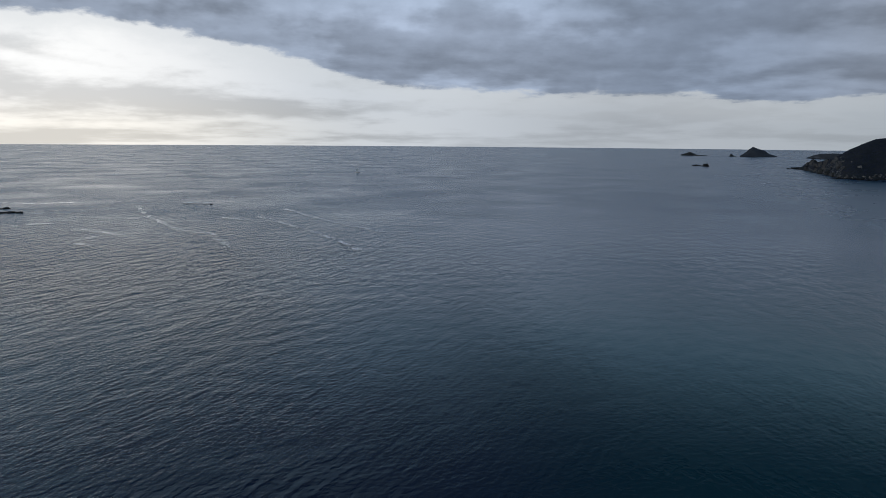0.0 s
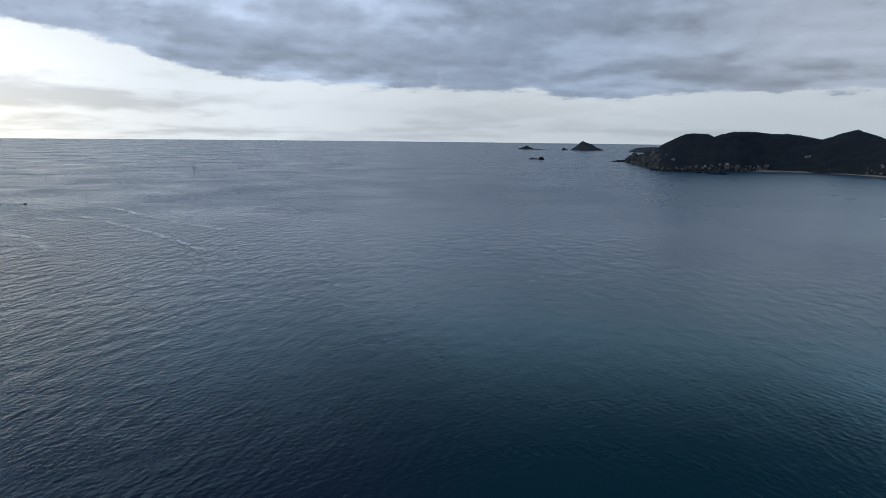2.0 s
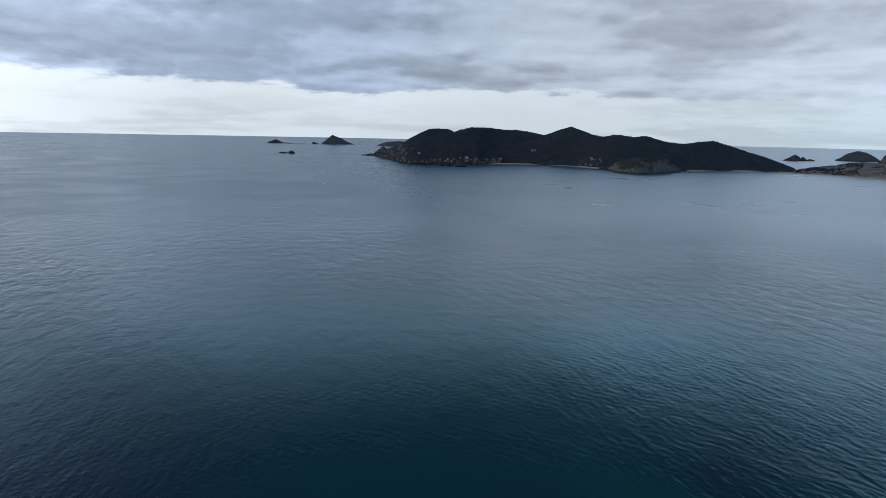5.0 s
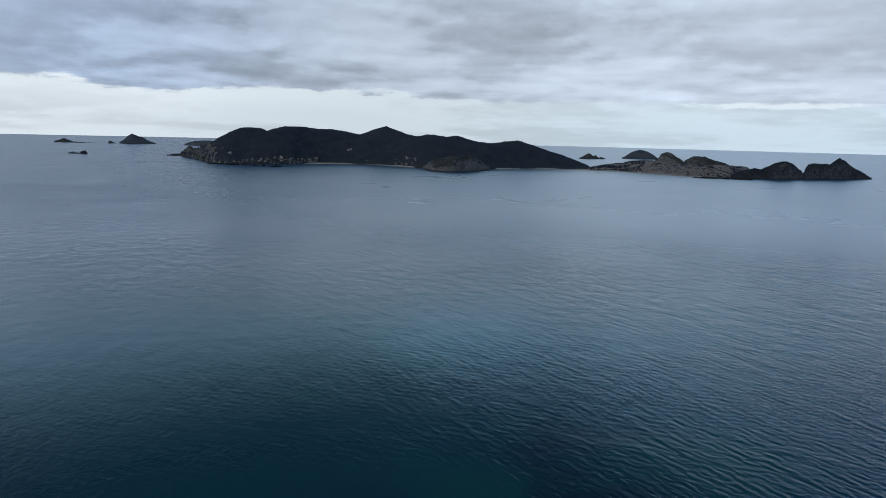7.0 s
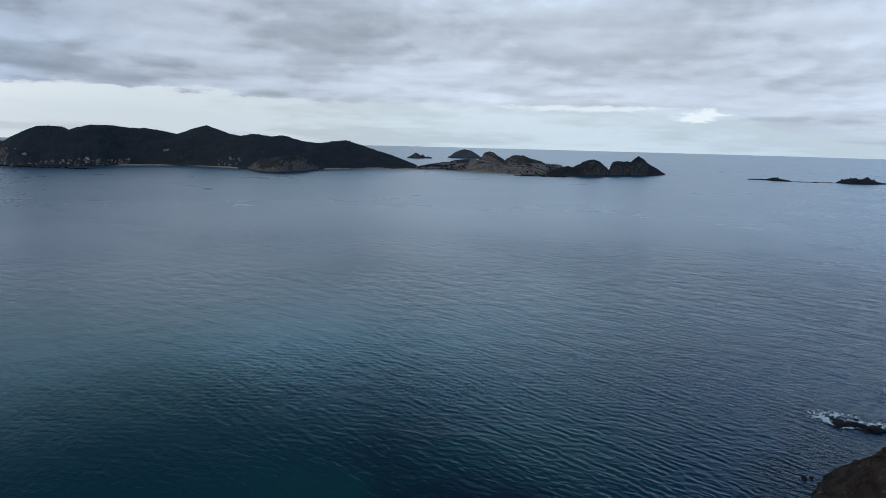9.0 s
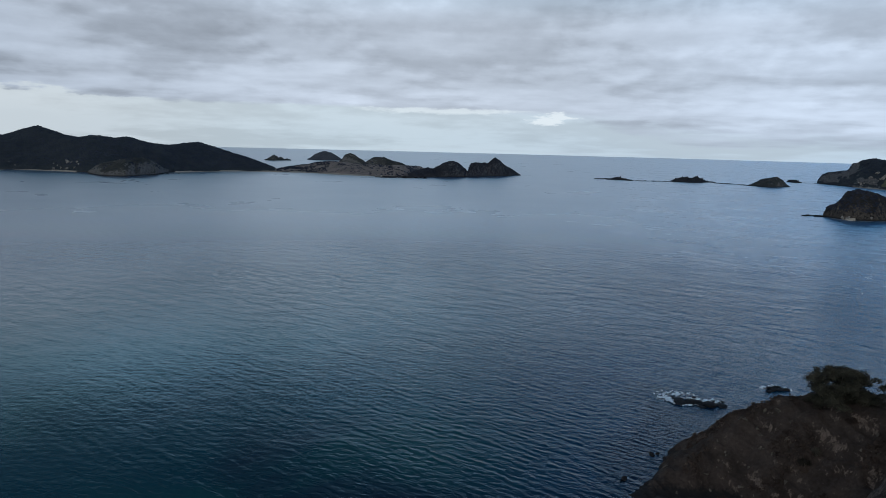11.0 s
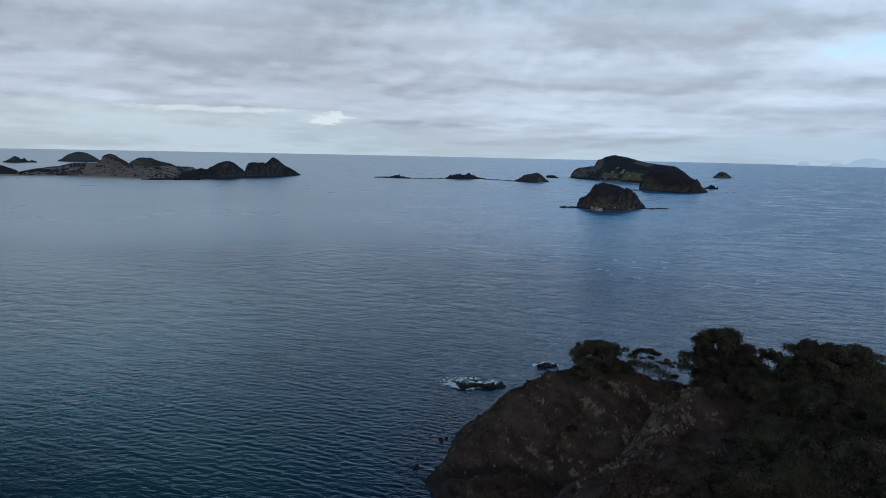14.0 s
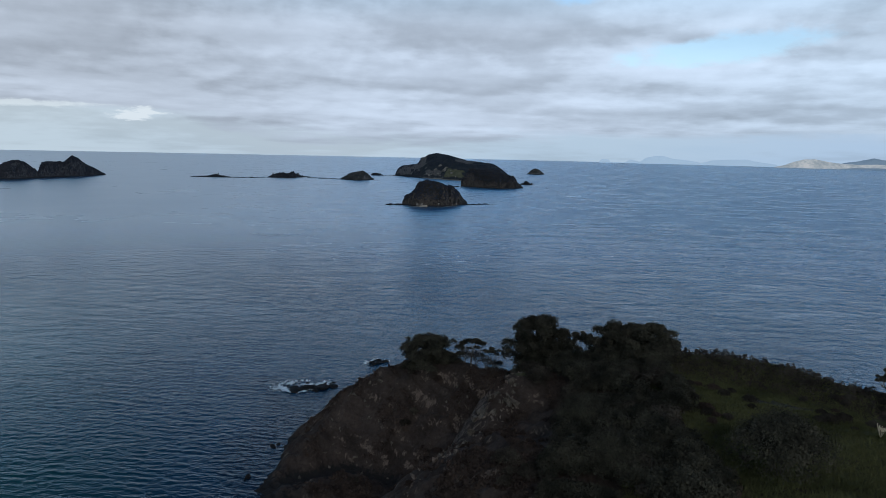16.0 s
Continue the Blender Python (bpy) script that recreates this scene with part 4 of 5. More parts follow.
reef("flat black rock shelf off a peninsula", 72.6, 76.8, 1018, 1016, 28, 1.6, 5.0, 8, 0.42)
reef("low black rocks at an island's tip", 31.2, 33.0, 1425, 1412, 10, 1.5, 5.0, 9, 0.45)
reef("low black rock shelf at an island's shore", 34.4, 40.0, 1092, 1008, 44, 1.6, 5.0, 10, 0.34)
reef("low black rocks below a rocky headland", 55.4, 57.6, 1010, 1040, 9, 1.0, 3.0, 11, 0.3)
reef("thin reef line awash near far islets", 25.2, 28.0, 2540, 2530, 12, 2.0, 5.0, 12, 0.25)
reef("flat black rocks awash in glittering sea", -30.5, -25.9, 520, 514, 12, 1.6, 4.4, 13, 0.30)
reef("flat black rocks awash in glittering sea", -29.0, -26.6, 552, 546, 6, 1.6, 3.6, 14, 0.35)
reef("single small black rock with white water", -13.34, -13.16, 532, 532, 3, 0.5, 1.0, 15, 0.8, "sea_rock")
reef("black rock ringed by white breaking foam", 97.5, 101.5, 137.0, 139.5, 18, 0.5, 1.9, 16, 0.30, "sea_rock")
reef("black rock standing just above the water", 104.5, 105.8, 153, 155, 8, 0.5, 1.5, 17, 0.42, "sea_rock")
reef("small black rock near a cliff foot", 96.1, 96.8, 110.5, 111, 3, 0.4, 0.8, 18, 0.4, "sea_rock")
reef("small black rock near a cliff foot", 94.0, 94.4, 100, 101, 3, 0.3, 0.7, 19, 0.5, "sea_rock")
reef("small black rock near a cliff foot", 101.2, 102.2, 126, 128, 4, 0.6, 1.2, 20, 0.6, "sea_rock")


# ---- foam: broken white water, one sheet of small flakes each ----
def foam(label, points, width, count, lo, hi, seed, name="foam", mat=FOAM, lift=0.12):
    """Flakes along a line of (bearing, distance) points."""
    rng = np.random.RandomState(seed)
    k = rng.rand(count) * (len(points) - 1)
    i = np.minimum(k.astype(int), len(points) - 2)
    pts = np.array([polar(b, r) for b, r in points])
    pos = pts[i] + (pts[i + 1] - pts[i]) * (k - i)[:, None]
    spread_w = width * (0.35 + 1.1 * fbm(k * 2.7 + seed, k * 0 + 1.7, 3))
    pos = pos + rng.randn(count, 2) * spread_w[:, None] * 0.5
    keep = fbm(pos[:, 0] / (hi * 6) + seed, pos[:, 1] / (hi * 6), 3) > 0.46
    pos = pos[keep]
    m = len(pos)
    ang = np.linspace(0, 2 * np.pi, 8)[:-1]
    size = lo + (hi - lo) * rng.rand(m) ** 2
    rad = size[:, None] * (0.55 + 0.7 * rng.rand(m, 7))
    turn = rng.rand(m, 1) * 6.28
    c, s = np.cos(turn), np.sin(turn)
    ex, ey = rad * np.cos(ang) * 1.6, rad * np.sin(ang) * 0.8
    ring = np.stack([pos[:, :1] + ex * c - ey * s, pos[:, 1:] + ex * s + ey * c, np.full((m, 7), lift) + np.full((m, 1), 0.025)], -1)
    mid = np.concatenate([pos, np.full((m, 1), lift + 0.03)], 1)[:, None]
    v = np.concatenate([mid, ring], 1).reshape(-1, 3)
    tri = np.array([[0, a, a % 7 + 1] for a in range(1, 8)])
    f = (tri[None] + (np.arange(m) * 8)[:, None, None]).reshape(-1, 3)
    return tagged(new(name, mesh_of(name, v, f, mat)), label, "foam", kind="stuff")


foam("white water breaking round a black rock", [(96.8, 138.5), (97.4, 140.5), (98.3, 141.5), (99.2, 141.0), (100.1, 139.5), (100.9, 140)], 1.9, 1000, 0.05, 0.23, 1)
foam("white water breaking round a black rock", [(97.0, 138.5), (97.5, 136.8), (98.4, 136.2), (99.4, 136.4)], 1.0, 300, 0.06, 0.26, 2)
foam("thin white wash behind a low rock", [(103.9, 153), (104.8, 156), (105.9, 155)], 0.9, 130, 0.06, 0.25, 3)
foam("white wash trailing from a small rock", [(-15.2, 546), (-14.3, 540), (-13.6, 538)], 3.0, 320, 0.5, 1.7, 4, lift=0.7)
foam("drifting foam streak on grey sea", [(-9.8, 442), (-7.1, 393), (-4.0, 340), (-1.6, 300)], 2.2, 1755, 0.12, 0.47, 5, mat=SLICK, lift=0.3)
foam("drifting foam streak on grey sea", [(-7.8, 490), (-5.8, 441), (-2.6, 389), (0.4, 360)], 2.4, 1350, 0.12, 0.47, 6, mat=SLICK, lift=0.3)
foam("drifting foam streak on grey sea", [(-18.8, 583), (-18.1, 473), (-16.3, 400), (-13.3, 365), (-12.0, 319)], 3.1, 2295, 0.12, 0.47, 7, mat=SLICK, lift=0.3)
foam("drifting foam streak on grey sea", [(-27.1, 594), (-25.3, 575), (-22.5, 581)], 4.6, 945, 0.14, 0.57, 8, mat=SLICK, lift=0.3)
foam("drifting foam patch on grey sea", [(-22.6, 412), (-21.1, 390), (-18.8, 366)], 4.6, 1080, 0.12, 0.43, 9, mat=SLICK, lift=0.3)
foam("drifting foam patch on grey sea", [(-22.3, 344), (-23.0, 357), (-21.3, 377)], 3.7, 702, 0.12, 0.43, 10, mat=SLICK, lift=0.3)
foam("drifting foam patch on grey sea", [(-26.8, 435), (-25.4, 441), (-24.4, 443)], 4.0, 648, 0.12, 0.43, 15, mat=SLICK, lift=0.3)
foam("drifting foam patch on grey sea", [(-12.6, 441), (-11.5, 432), (-10.5, 425)], 3.1, 405, 0.12, 0.38, 16, mat=SLICK, lift=0.3)
foam("white breaker beyond the last rocks", [(88.2, 1190), (88.9, 1192), (89.4, 1190)], 3.0, 80, 0.6, 1.8, 11)
foam("white breaker beyond the last rocks", [(84.6, 1215), (85.3, 1218)], 2.5, 50, 0.6, 1.5, 12)
foam("thin white wash along a line of reefs", [(89.8, 1150), (93.5, 1134), (96.5, 1146), (99.5, 1170), (102.0, 1120)], 3.0, 520, 0.4, 1.3, 17)
foam("pale wash along an island's foot", [(107.5, 609), (108.6, 600), (110.2, 602), (111.6, 620)], 1.2, 340, 0.2, 0.9, 13)
foam("pale wash along an island's foot", [(111.9, 976), (113.2, 949), (114.9, 932), (116.6, 955)], 1.4, 220, 0.3, 1.0, 14)


# ---- beaches ----
def beach(label, points, width, seed):
    b = np.linspace(points[0][0], points[-1][0], 60)
    r = np.interp(b, [q[0] for q in points], [q[1] for q in points])
    rows = []
    for k, h in ((0.0, -0.4), (0.25, 0.35), (0.6, 0.9), (1.0, 1.6)):
        x, y = polar(b, r - 3 + width * k + 3 * (fbm(b * 3 + seed, b * 0 + k, 3) - 0.5))
        rows.append(np.stack([x, y, np.full_like(x, h)], -1))
    return tagged(new("beach", mesh_of("beach", np.concatenate(rows), grid_faces(4, 60), BEACH)), label, "beach")


BEACH = plain_material("pale_beach_sand", (0.24, 0.21, 0.175), (0.36, 0.32, 0.27), 0.08)
beach("small pale sand patch at an islet's foot", [(108.35, 606), (108.7, 603.5), (109.0, 603)], 5, 4)
beach("narrow pale beach below dark bush", [(41.6, 1128), (44.0, 1138), (46.3, 1140), (48.5, 1112), (50.5, 1060)], 11, 1)
beach("narrow pale beach curving to a peninsula", [(57.2, 1072), (60.0, 1122), (62.8, 1139), (64.8, 1128), (67.2, 1124), (70.0, 1068), (73.2, 1035)], 12, 2)
beach("pale beach at the foot of an island", [(108.6, 1256), (110.2, 1212), (111.8, 1170)], 14, 3)


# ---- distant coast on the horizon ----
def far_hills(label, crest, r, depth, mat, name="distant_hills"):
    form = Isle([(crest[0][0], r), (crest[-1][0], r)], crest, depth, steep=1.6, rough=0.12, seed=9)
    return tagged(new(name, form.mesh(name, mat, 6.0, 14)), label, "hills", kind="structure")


far_hills("hazy blue hills on the far horizon", [(122.7, 0.5), (123.0, 23.0), (123.5, 22.0), (123.7, 4.0), (124.7, 2.0), (125.2, 24.0), (125.9, 10.0), (126.4, 38.0), (127.0, 50.0), (127.6, 52.0), (128.4, 34.0), (129.4, 28.0), (130.4, 14.0)], 4650, 120, HAZE_GLOW_HILL)
far_hills("hazy blue hills on the far horizon", [(130.2, 6.0), (131.2, 30.0), (132.6, 38.0), (133.6, 40.0), (134.6, 26.0), (135.8, 12.0)], 4600, 120, HAZE_GLOW_HILL)
far_hills("sunlit sandy hills of a distant coast", [(135.5, 2.0), (136.2, 14.0), (136.8, 34.0), (137.5, 50.0), (138.2, 52.0), (138.9, 40.0), (139.6, 32.0), (140.8, 26.0), (142.0, 30.0), (144.0, 24.0), (150.0, 18.0), (156.0, 2.0)], 4400, 200, SUN_GLOW_SAND)
far_hills("bush-dark hill behind a sandy coast", [(139.0, 10.0), (140.0, 34.0), (141.0, 48.0), (141.8, 64.0), (142.6, 52.0), (144.0, 40.0), (148.0, 50.0), (153.0, 10.0)], 4560, 120, HAZE_GLOW_BUSH)
far_hills("dark low point on a distant coast", [(139.8, 1.0), (140.6, 9.0), (142.0, 11.0), (146.0, 10.0), (150.0, 2.0)], 4280, 60, HAZE_GLOW_BUSH)


# ---- the near headland ----
SPUR = [(93.8, 95, -1.0), (95.7, 97, -0.4), (97.3, 99.5, 0.6), (99.0, 103, 2.4), (101.1, 108, 5.9), (103.2, 111, 8.7), (104.6, 112.5, 10.2), (106.2, 113, 11.8), (108.5, 113, 13.8), (111.6, 110, 14.4), (113.7, 107, 14.2), (116.2, 104, 14.4), (119.0, 100, 18.0),
        (122.0, 97, 19.2), (126.0, 95, 20.0), (129.1, 95, 22.4), (133.9, 95, 22.8), (137.9, 92, 22.9), (141.0, 90, 22.5), (145.0, 88, 22.5), (155.0, 85, 22.0), (175.0, 85, 20.0)]
GULLY_SPUR = [(126.0, 82, 20.6), (120.5, 86, 20.8), (117.0, 86, 20.6), (115.8, 84, 17.8), (114.2, 79, 14.4), (111.6, 76, 12.2), (109.0, 73, 10.6), (105.5, 66, 4.5), (102.5, 60, -2.0)]
APRON = [(96.5, 93.0, -1.2), (98.5, 92, 0.8), (102.0, 90, 2.6), (107.0, 87, 1.6), (112.0, 90, 3.0), (116.0, 96, 9.0)]
GULLY = [(115.0, 97.0, 0), (113.6, 95.5, 0), (112.0, 93.0, 0), (109.5, 89.0, 0), (107.5, 85.0, 0)]
HILLTOP = [(130.0, 84, 21.0), (136.0, 79, 21.6), (144.0, 75, 21.8), (156.0, 70, 21.5)]
PLATEAU = [(126.0, 66, 20.0), (130.0, 70, 21.3), (138.0, 62, 21.3), (150.0, 55, 21.5), (170.0, 55, 20.0)]


def ridge_height(X, Y, line, half, slope):
    best = np.full(X.shape, -60.0)
    pts = [(*polar(b, r), z) for b, r, z in line]
    for (x0, y0, z0), (x1, y1, z1) in zip(pts, pts[1:]):
        dx, dy = x1 - x0, y1 - y0
        k = np.clip(((X - x0) * dx + (Y - y0) * dy) / (dx * dx + dy * dy), 0, 1)
        d = np.hypot(X - x0 - k * dx, Y - y0 - k * dy)
        fall = slope * np.where(d < half, d * d / (2 * half), d - half / 2)
        best = np.maximum(best, z0 + k * (z1 - z0) - fall)
    return best


def ground(X, Y):
    X, Y = np.asarray(X, float), np.asarray(Y, float)
    h = [ridge_height(X, Y, SPUR, 3.0, 0.92), ridge_height(X, Y, GULLY_SPUR, 2.5, 1.3), ridge_height(X, Y, PLATEAU, 26.0, 0.9), ridge_height(X, Y, APRON, 7.0, 0.6), ridge_height(X, Y, HILLTOP, 24.0, 0.9)]
    z = 1.1 * np.log(sum(np.exp(q / 1.1) for q in h))
    # the gully between the two spurs
    z = z - 3.6 * np.exp(-np.clip(-ridge_height(X, Y, GULLY, 0.01, 1.0), 0, 40) ** 2 / 20.0) * np.clip((z - 1.0) / 4, 0, 1)
    lumpy = (fbm(X / 9 + 3, Y / 9 + 8, 5) - 0.5) * 2.4 + np.abs(fbm(X / 3.2, Y / 3.2 + 5, 4) - 0.5) * 1.6 - 0.3
    # ribs of rock that run down the slopes
    along, across = X * 0.91 + Y * 0.42, -X * 0.42 + Y * 0.91
    ribs = (0.5 - np.abs(fbm(across / 2.4 + 0.5 * fbm(X / 5, Y / 5, 2), along / 7.5, 5, 0.55) - 0.5) * 2) * 2.2
    chips = (fbm(X / 0.9, Y / 0.9, 3, 0.6) - 0.5) * 0.7
    crag = np.clip((21.0 - z) / 3.5, 0.08, 1)
    return z - 0.35 + (lumpy + ribs + chips) * crag * np.clip((z + 2) / 3, 0.2, 1)


def make_headland():
    xs, ys = np.arange(6, 150, 0.36), np.arange(-112, 26, 0.36)
    X, Y = np.meshgrid(xs, ys)
    Zz = ground(X, Y)
    faces = grid_faces(len(ys), len(xs))
    faces = faces[Zz.ravel()[faces].max(1) > -1.5]
    used = np.unique(faces)
    back = np.full(X.size, -1)
    back[used] = np.arange(len(used))
    verts = np.stack([X, Y, np.maximum(Zz, -3.0)], -1).reshape(-1, 3)[used]
    tagged(new("ground", mesh_of("ground", verts, back[faces], HEADLAND)), "steep brown rocky headland rising from the sea", "headland", kind="structure")


make_headland()


def on_ground(b, r, sink=0.0):
    x, y = polar(b, r)
    return Vector((x, y, float(ground(x, y)) - sink))


# ---- plants ----
def leaves(rng, centres, radii, count, size, mat, name="crown", hollow=0.55, droop=0.2):
    """Small folded leaf sprays on a cluster of uneven clumps."""
    centres, radii = np.asarray(centres, float), np.asarray(radii, float)
    weight = (radii[:, 0] * radii[:, 2]) ** 1.0
    pick = rng.choice(len(centres), count, p=weight / weight.sum())
    d = rng.randn(count, 3)
    d /= np.linalg.norm(d, axis=1)[:, None]
    d[:, 2] = np.where(d[:, 2] < -0.35, -d[:, 2], d[:, 2])
    shell = (hollow + (1 - hollow) * rng.rand(count)) * (0.88 + 0.24 * rng.rand(count))
    pos = centres[pick] + d * radii[pick] * shell[:, None]
    nrm = d + rng.randn(count, 3) * 0.55
    nrm /= np.linalg.norm(nrm, axis=1)[:, None]
    a = np.cross(nrm, rng.randn(count, 3))
    a /= np.linalg.norm(a, axis=1)[:, None]
    b = np.cross(nrm, a)
    s = (size * (0.6 + 0.8 * rng.rand(count)))[:, None]
    v = np.stack([pos + a * s, pos + b * s * 0.55 + nrm * s * 0.18, pos - a * s, pos - b * s * 0.55 + nrm * s * 0.18], 1)
    f = np.array([[0, 1, 2], [0, 2, 3]])[None] + (np.arange(count) * 4)[:, None, None]
    return mesh_of(name, v.reshape(-1, 3), f.reshape(-1, 3), mat, False)


def limb(path, r0, r1, sides=7):
    """A tapered bent tube through the points."""
    path = [Vector(p) for p in path]
    rows = []
    for i, p in enumerate(path):
        way = (path[min(i + 1, len(path) - 1)] - path[max(i - 1, 0)]).normalized()
        side = way.orthogonal().normalized()
        other = way.cross(side)
        r = r0 + (r1 - r0) * i / (len(path) - 1)
        rows += [p + (side * math.cos(2 * math.pi * k / sides) + other * math.sin(2 * math.pi * k / sides)) * r for k in range(sides)]
    return np.array([q[:] for q in rows]), grid_faces(len(path), sides, True)


def tree(label, base, height, width, clumps, count, size, seed, flat=0.5, trunk=0.3, lean=(0, 0), sparse=False):
    rng = np.random.RandomState(seed)
    ob = tagged(new("tree"), label, "tree")
    ob.location = base
    fork = Vector((lean[0] * 0.4, lean[1] * 0.4, height * 0.28))
    v, f = limb([(0, 0, -0.5), (0.06, 0.03, height * 0.1), fork * 0.7 + Vector((0.1, -0.05, 0)), fork], trunk, trunk * 0.7)
    part("trunk", mesh_of("trunk", v, f, BARK), ob, "gnarled grey-brown trunk")
    centres, radii = [], []
    for i in range(clumps):
        a, q = 2.4 * i + rng.rand() * 1.4, math.sqrt((i + 0.5) / clumps)
        rr = width * 0.5 * q * (0.65 + 0.5 * rng.rand())
        cr = width * (0.055 + 0.085 * rng.rand() ** 1.4)
        lobe = 1.0 + 0.16 * math.sin(3 * a + seed) + 0.1 * math.sin(5 * a + 2 * seed)
        cz = height * (0.92 + 0.08 * lobe) - cr * flat - height * (0.34 if sparse else 0.66) * q ** 2.2 * (0.6 + 0.7 * rng.rand())
        if not sparse and i % 3 == 2:
            cz -= height * 0.5 * rng.rand()
        centres.append((math.cos(a) * rr * lobe + lean[0], math.sin(a) * rr * lobe + lean[1], cz))
        tall = flat if sparse else 0.95
        radii.append((cr * 1.2, cr * 1.2, cr * tall * (0.8 + 0.4 * rng.rand())))
    for c in centres[::max(1, clumps // 9)]:
        end = Vector(c)
        bend = fork.lerp(end, 0.5) + Vector((rng.randn() * 0.2, rng.randn() * 0.2, -0.25))
        v, f = limb([fork, fork.lerp(bend, 0.6) + Vector((0, 0, 0.05)), bend, end], trunk * 0.45, trunk * 0.10, 5)
        part("limb", mesh_of("limb", v, f, BARK), ob)
    part("crown", leaves(rng, centres, radii, count, size, CANOPY, hollow=0.5), ob, "dense dark green crown")
    return ob


tree("broad low dark coastal tree on a rocky spur", on_ground(109.5, 112.0), 4.2, 9.4, 67, 23800, 0.122, 31, 0.6, 0.28)
tree("thin open coastal tree on a saddle", on_ground(113.0, 107.5), 4.4, 5.4, 20, 4080, 0.102, 32, 0.5, 0.13, sparse=True)
tree("thin open coastal tree on a saddle", on_ground(114.8, 105.5), 3.6, 4.2, 15, 2550, 0.102, 33, 0.5, 0.12, sparse=True)
tree("tall round-topped dark coastal tree", on_ground(118.6, 100.0), 7.0, 9.4, 83, 32300, 0.129, 34, 0.62, 0.38)
tree("small dark coastal tree on a ridge", on_ground(122.3, 97.5), 4.9, 5.0, 28, 6800, 0.109, 35, 0.7, 0.2)
tree("wide dark coastal tree on a ridge", on_ground(125.0, 95.5), 5.6, 8.4, 70, 23800, 0.129, 36, 0.65, 0.32)
tree("wide dark coastal tree on a ridge", on_ground(127.5, 94.5), 5.0, 7.4, 59, 18700, 0.129, 37, 0.7, 0.28)
tree("upright dark tree at the hill's edge", on_ground(144.2, 88.0), 3.6, 2.6, 15, 4420, 0.102, 38, 1.1, 0.16)


def shrub_kind(label, width, height, count, size, mat, seed, clumps=9):
    rng = np.random.RandomState(seed)
    ob = tagged(new("shrub"), label, "shrub", "shrubs on the headland")
    centres, radii = [], []
    for i in range(clumps):
        a, q = 2.4 * i + rng.rand(), math.sqrt((i + 0.3) / clumps)
        cr = width * (0.20 + 0.12 * rng.rand())
        centres.append((math.cos(a) * width * 0.36 * q, math.sin(a) * width * 0.36 * q, height * (0.62 - 0.32 * q * q) * (0.85 + 0.3 * rng.rand())))
        radii.append((cr, cr, height * (0.30 + 0.12 * rng.rand())))
    part("foliage", leaves(rng, centres, radii, count, size, mat, "foliage"), ob)
    for k in range(3):
        a = 2.1 * k + rng.rand()
        v, f = limb([(0, 0, -0.3), (math.cos(a) * width * 0.1, math.sin(a) * width * 0.1, height * 0.3), (math.cos(a) * width * 0.25, math.sin(a) * width * 0.25, height * 0.6)], 0.06, 0.02, 5)
        part("stem", mesh_of("stem", v, f, BARK), ob)
    return ob


KINDS = [shrub_kind("rounded dark green shrub on a hillside", 2.6, 1.8, 2700, 0.086, SHRUB_LEAF, 51),
         shrub_kind("rounded dark green shrub on a hillside", 3.2, 2.2, 3600, 0.092, CANOPY, 52),
         shrub_kind("rounded dark green shrub on a hillside", 1.9, 1.3, 1620, 0.079, SHRUB_LEAF, 53),
         shrub_kind("dry brown low shrub on a rocky slope", 1.7, 0.9, 1260, 0.079, DRY_LEAF, 54),
         shrub_kind("dry brown low shrub on a rocky slope", 2.3, 1.0, 1620, 0.079, DRY_LEAF, 55)]
FREE = set(range(len(KINDS)))


def plant(kind, b, r, scale, turn, sink=0.15):
    m = Matrix.Translation(on_ground(b, r, sink)) @ Matrix.Rotation(turn, 4, "Z") @ Matrix.Scale(scale, 4)
    if kind in FREE:
        FREE.discard(kind)
        KINDS[kind].matrix_basis = m
    else:
        ob = copy_thing(KINDS[kind], m)
        ob.scale = (scale, scale, scale)


rng = np.random.RandomState(77)


def grove(count, b_lo, b_hi, r_lo, r_hi, kinds, lo, hi, thin=0.0):
    for _ in range(count):
        b, r = b_lo + (b_hi - b_lo) * rng.rand(), r_lo + (r_hi - r_lo) * rng.rand()
        x, y = polar(b, r)
        if float(fbm(np.array(x / 7.0), np.array(y / 7.0), 3)) < thin or float(ground(x, y)) < 1.5:
            continue
        plant(kinds[rng.randint(len(kinds))], b, r, lo + (hi - lo) * rng.rand(), rng.rand() * 6.28)


grove(12, 121.0, 129.5, 90, 97, (1, 0, 1), 0.9, 1.35)
grove(5, 107.8, 111.8, 109.5, 112.0, (2, 0), 0.7, 0.9)
for b, r, k in ((117.0, 99.6, 0.8), (117.6, 99.2, 1.15), (118.4, 98.8, 1.5), (119.2, 98.8, 1.5), (118.9, 99.6, 1.8), (118.0, 99.8, 1.6), (120.2, 98.2, 1.0), (121.5, 96, 1.2), (122.6, 95.5, 1.3), (124.0, 93.5, 1.4), (125.4, 93, 1.4), (126.8, 92.5, 1.3), (128.2, 92.5, 1.2)):
    plant(1, b, r, k, b * 7, 0.3)
grove(12, 117.8, 122.0, 84, 91, (1, 0, 4), 0.8, 1.2)
grove(24, 120.0, 128.5, 84, 93, (1, 0), 1.0, 1.5)
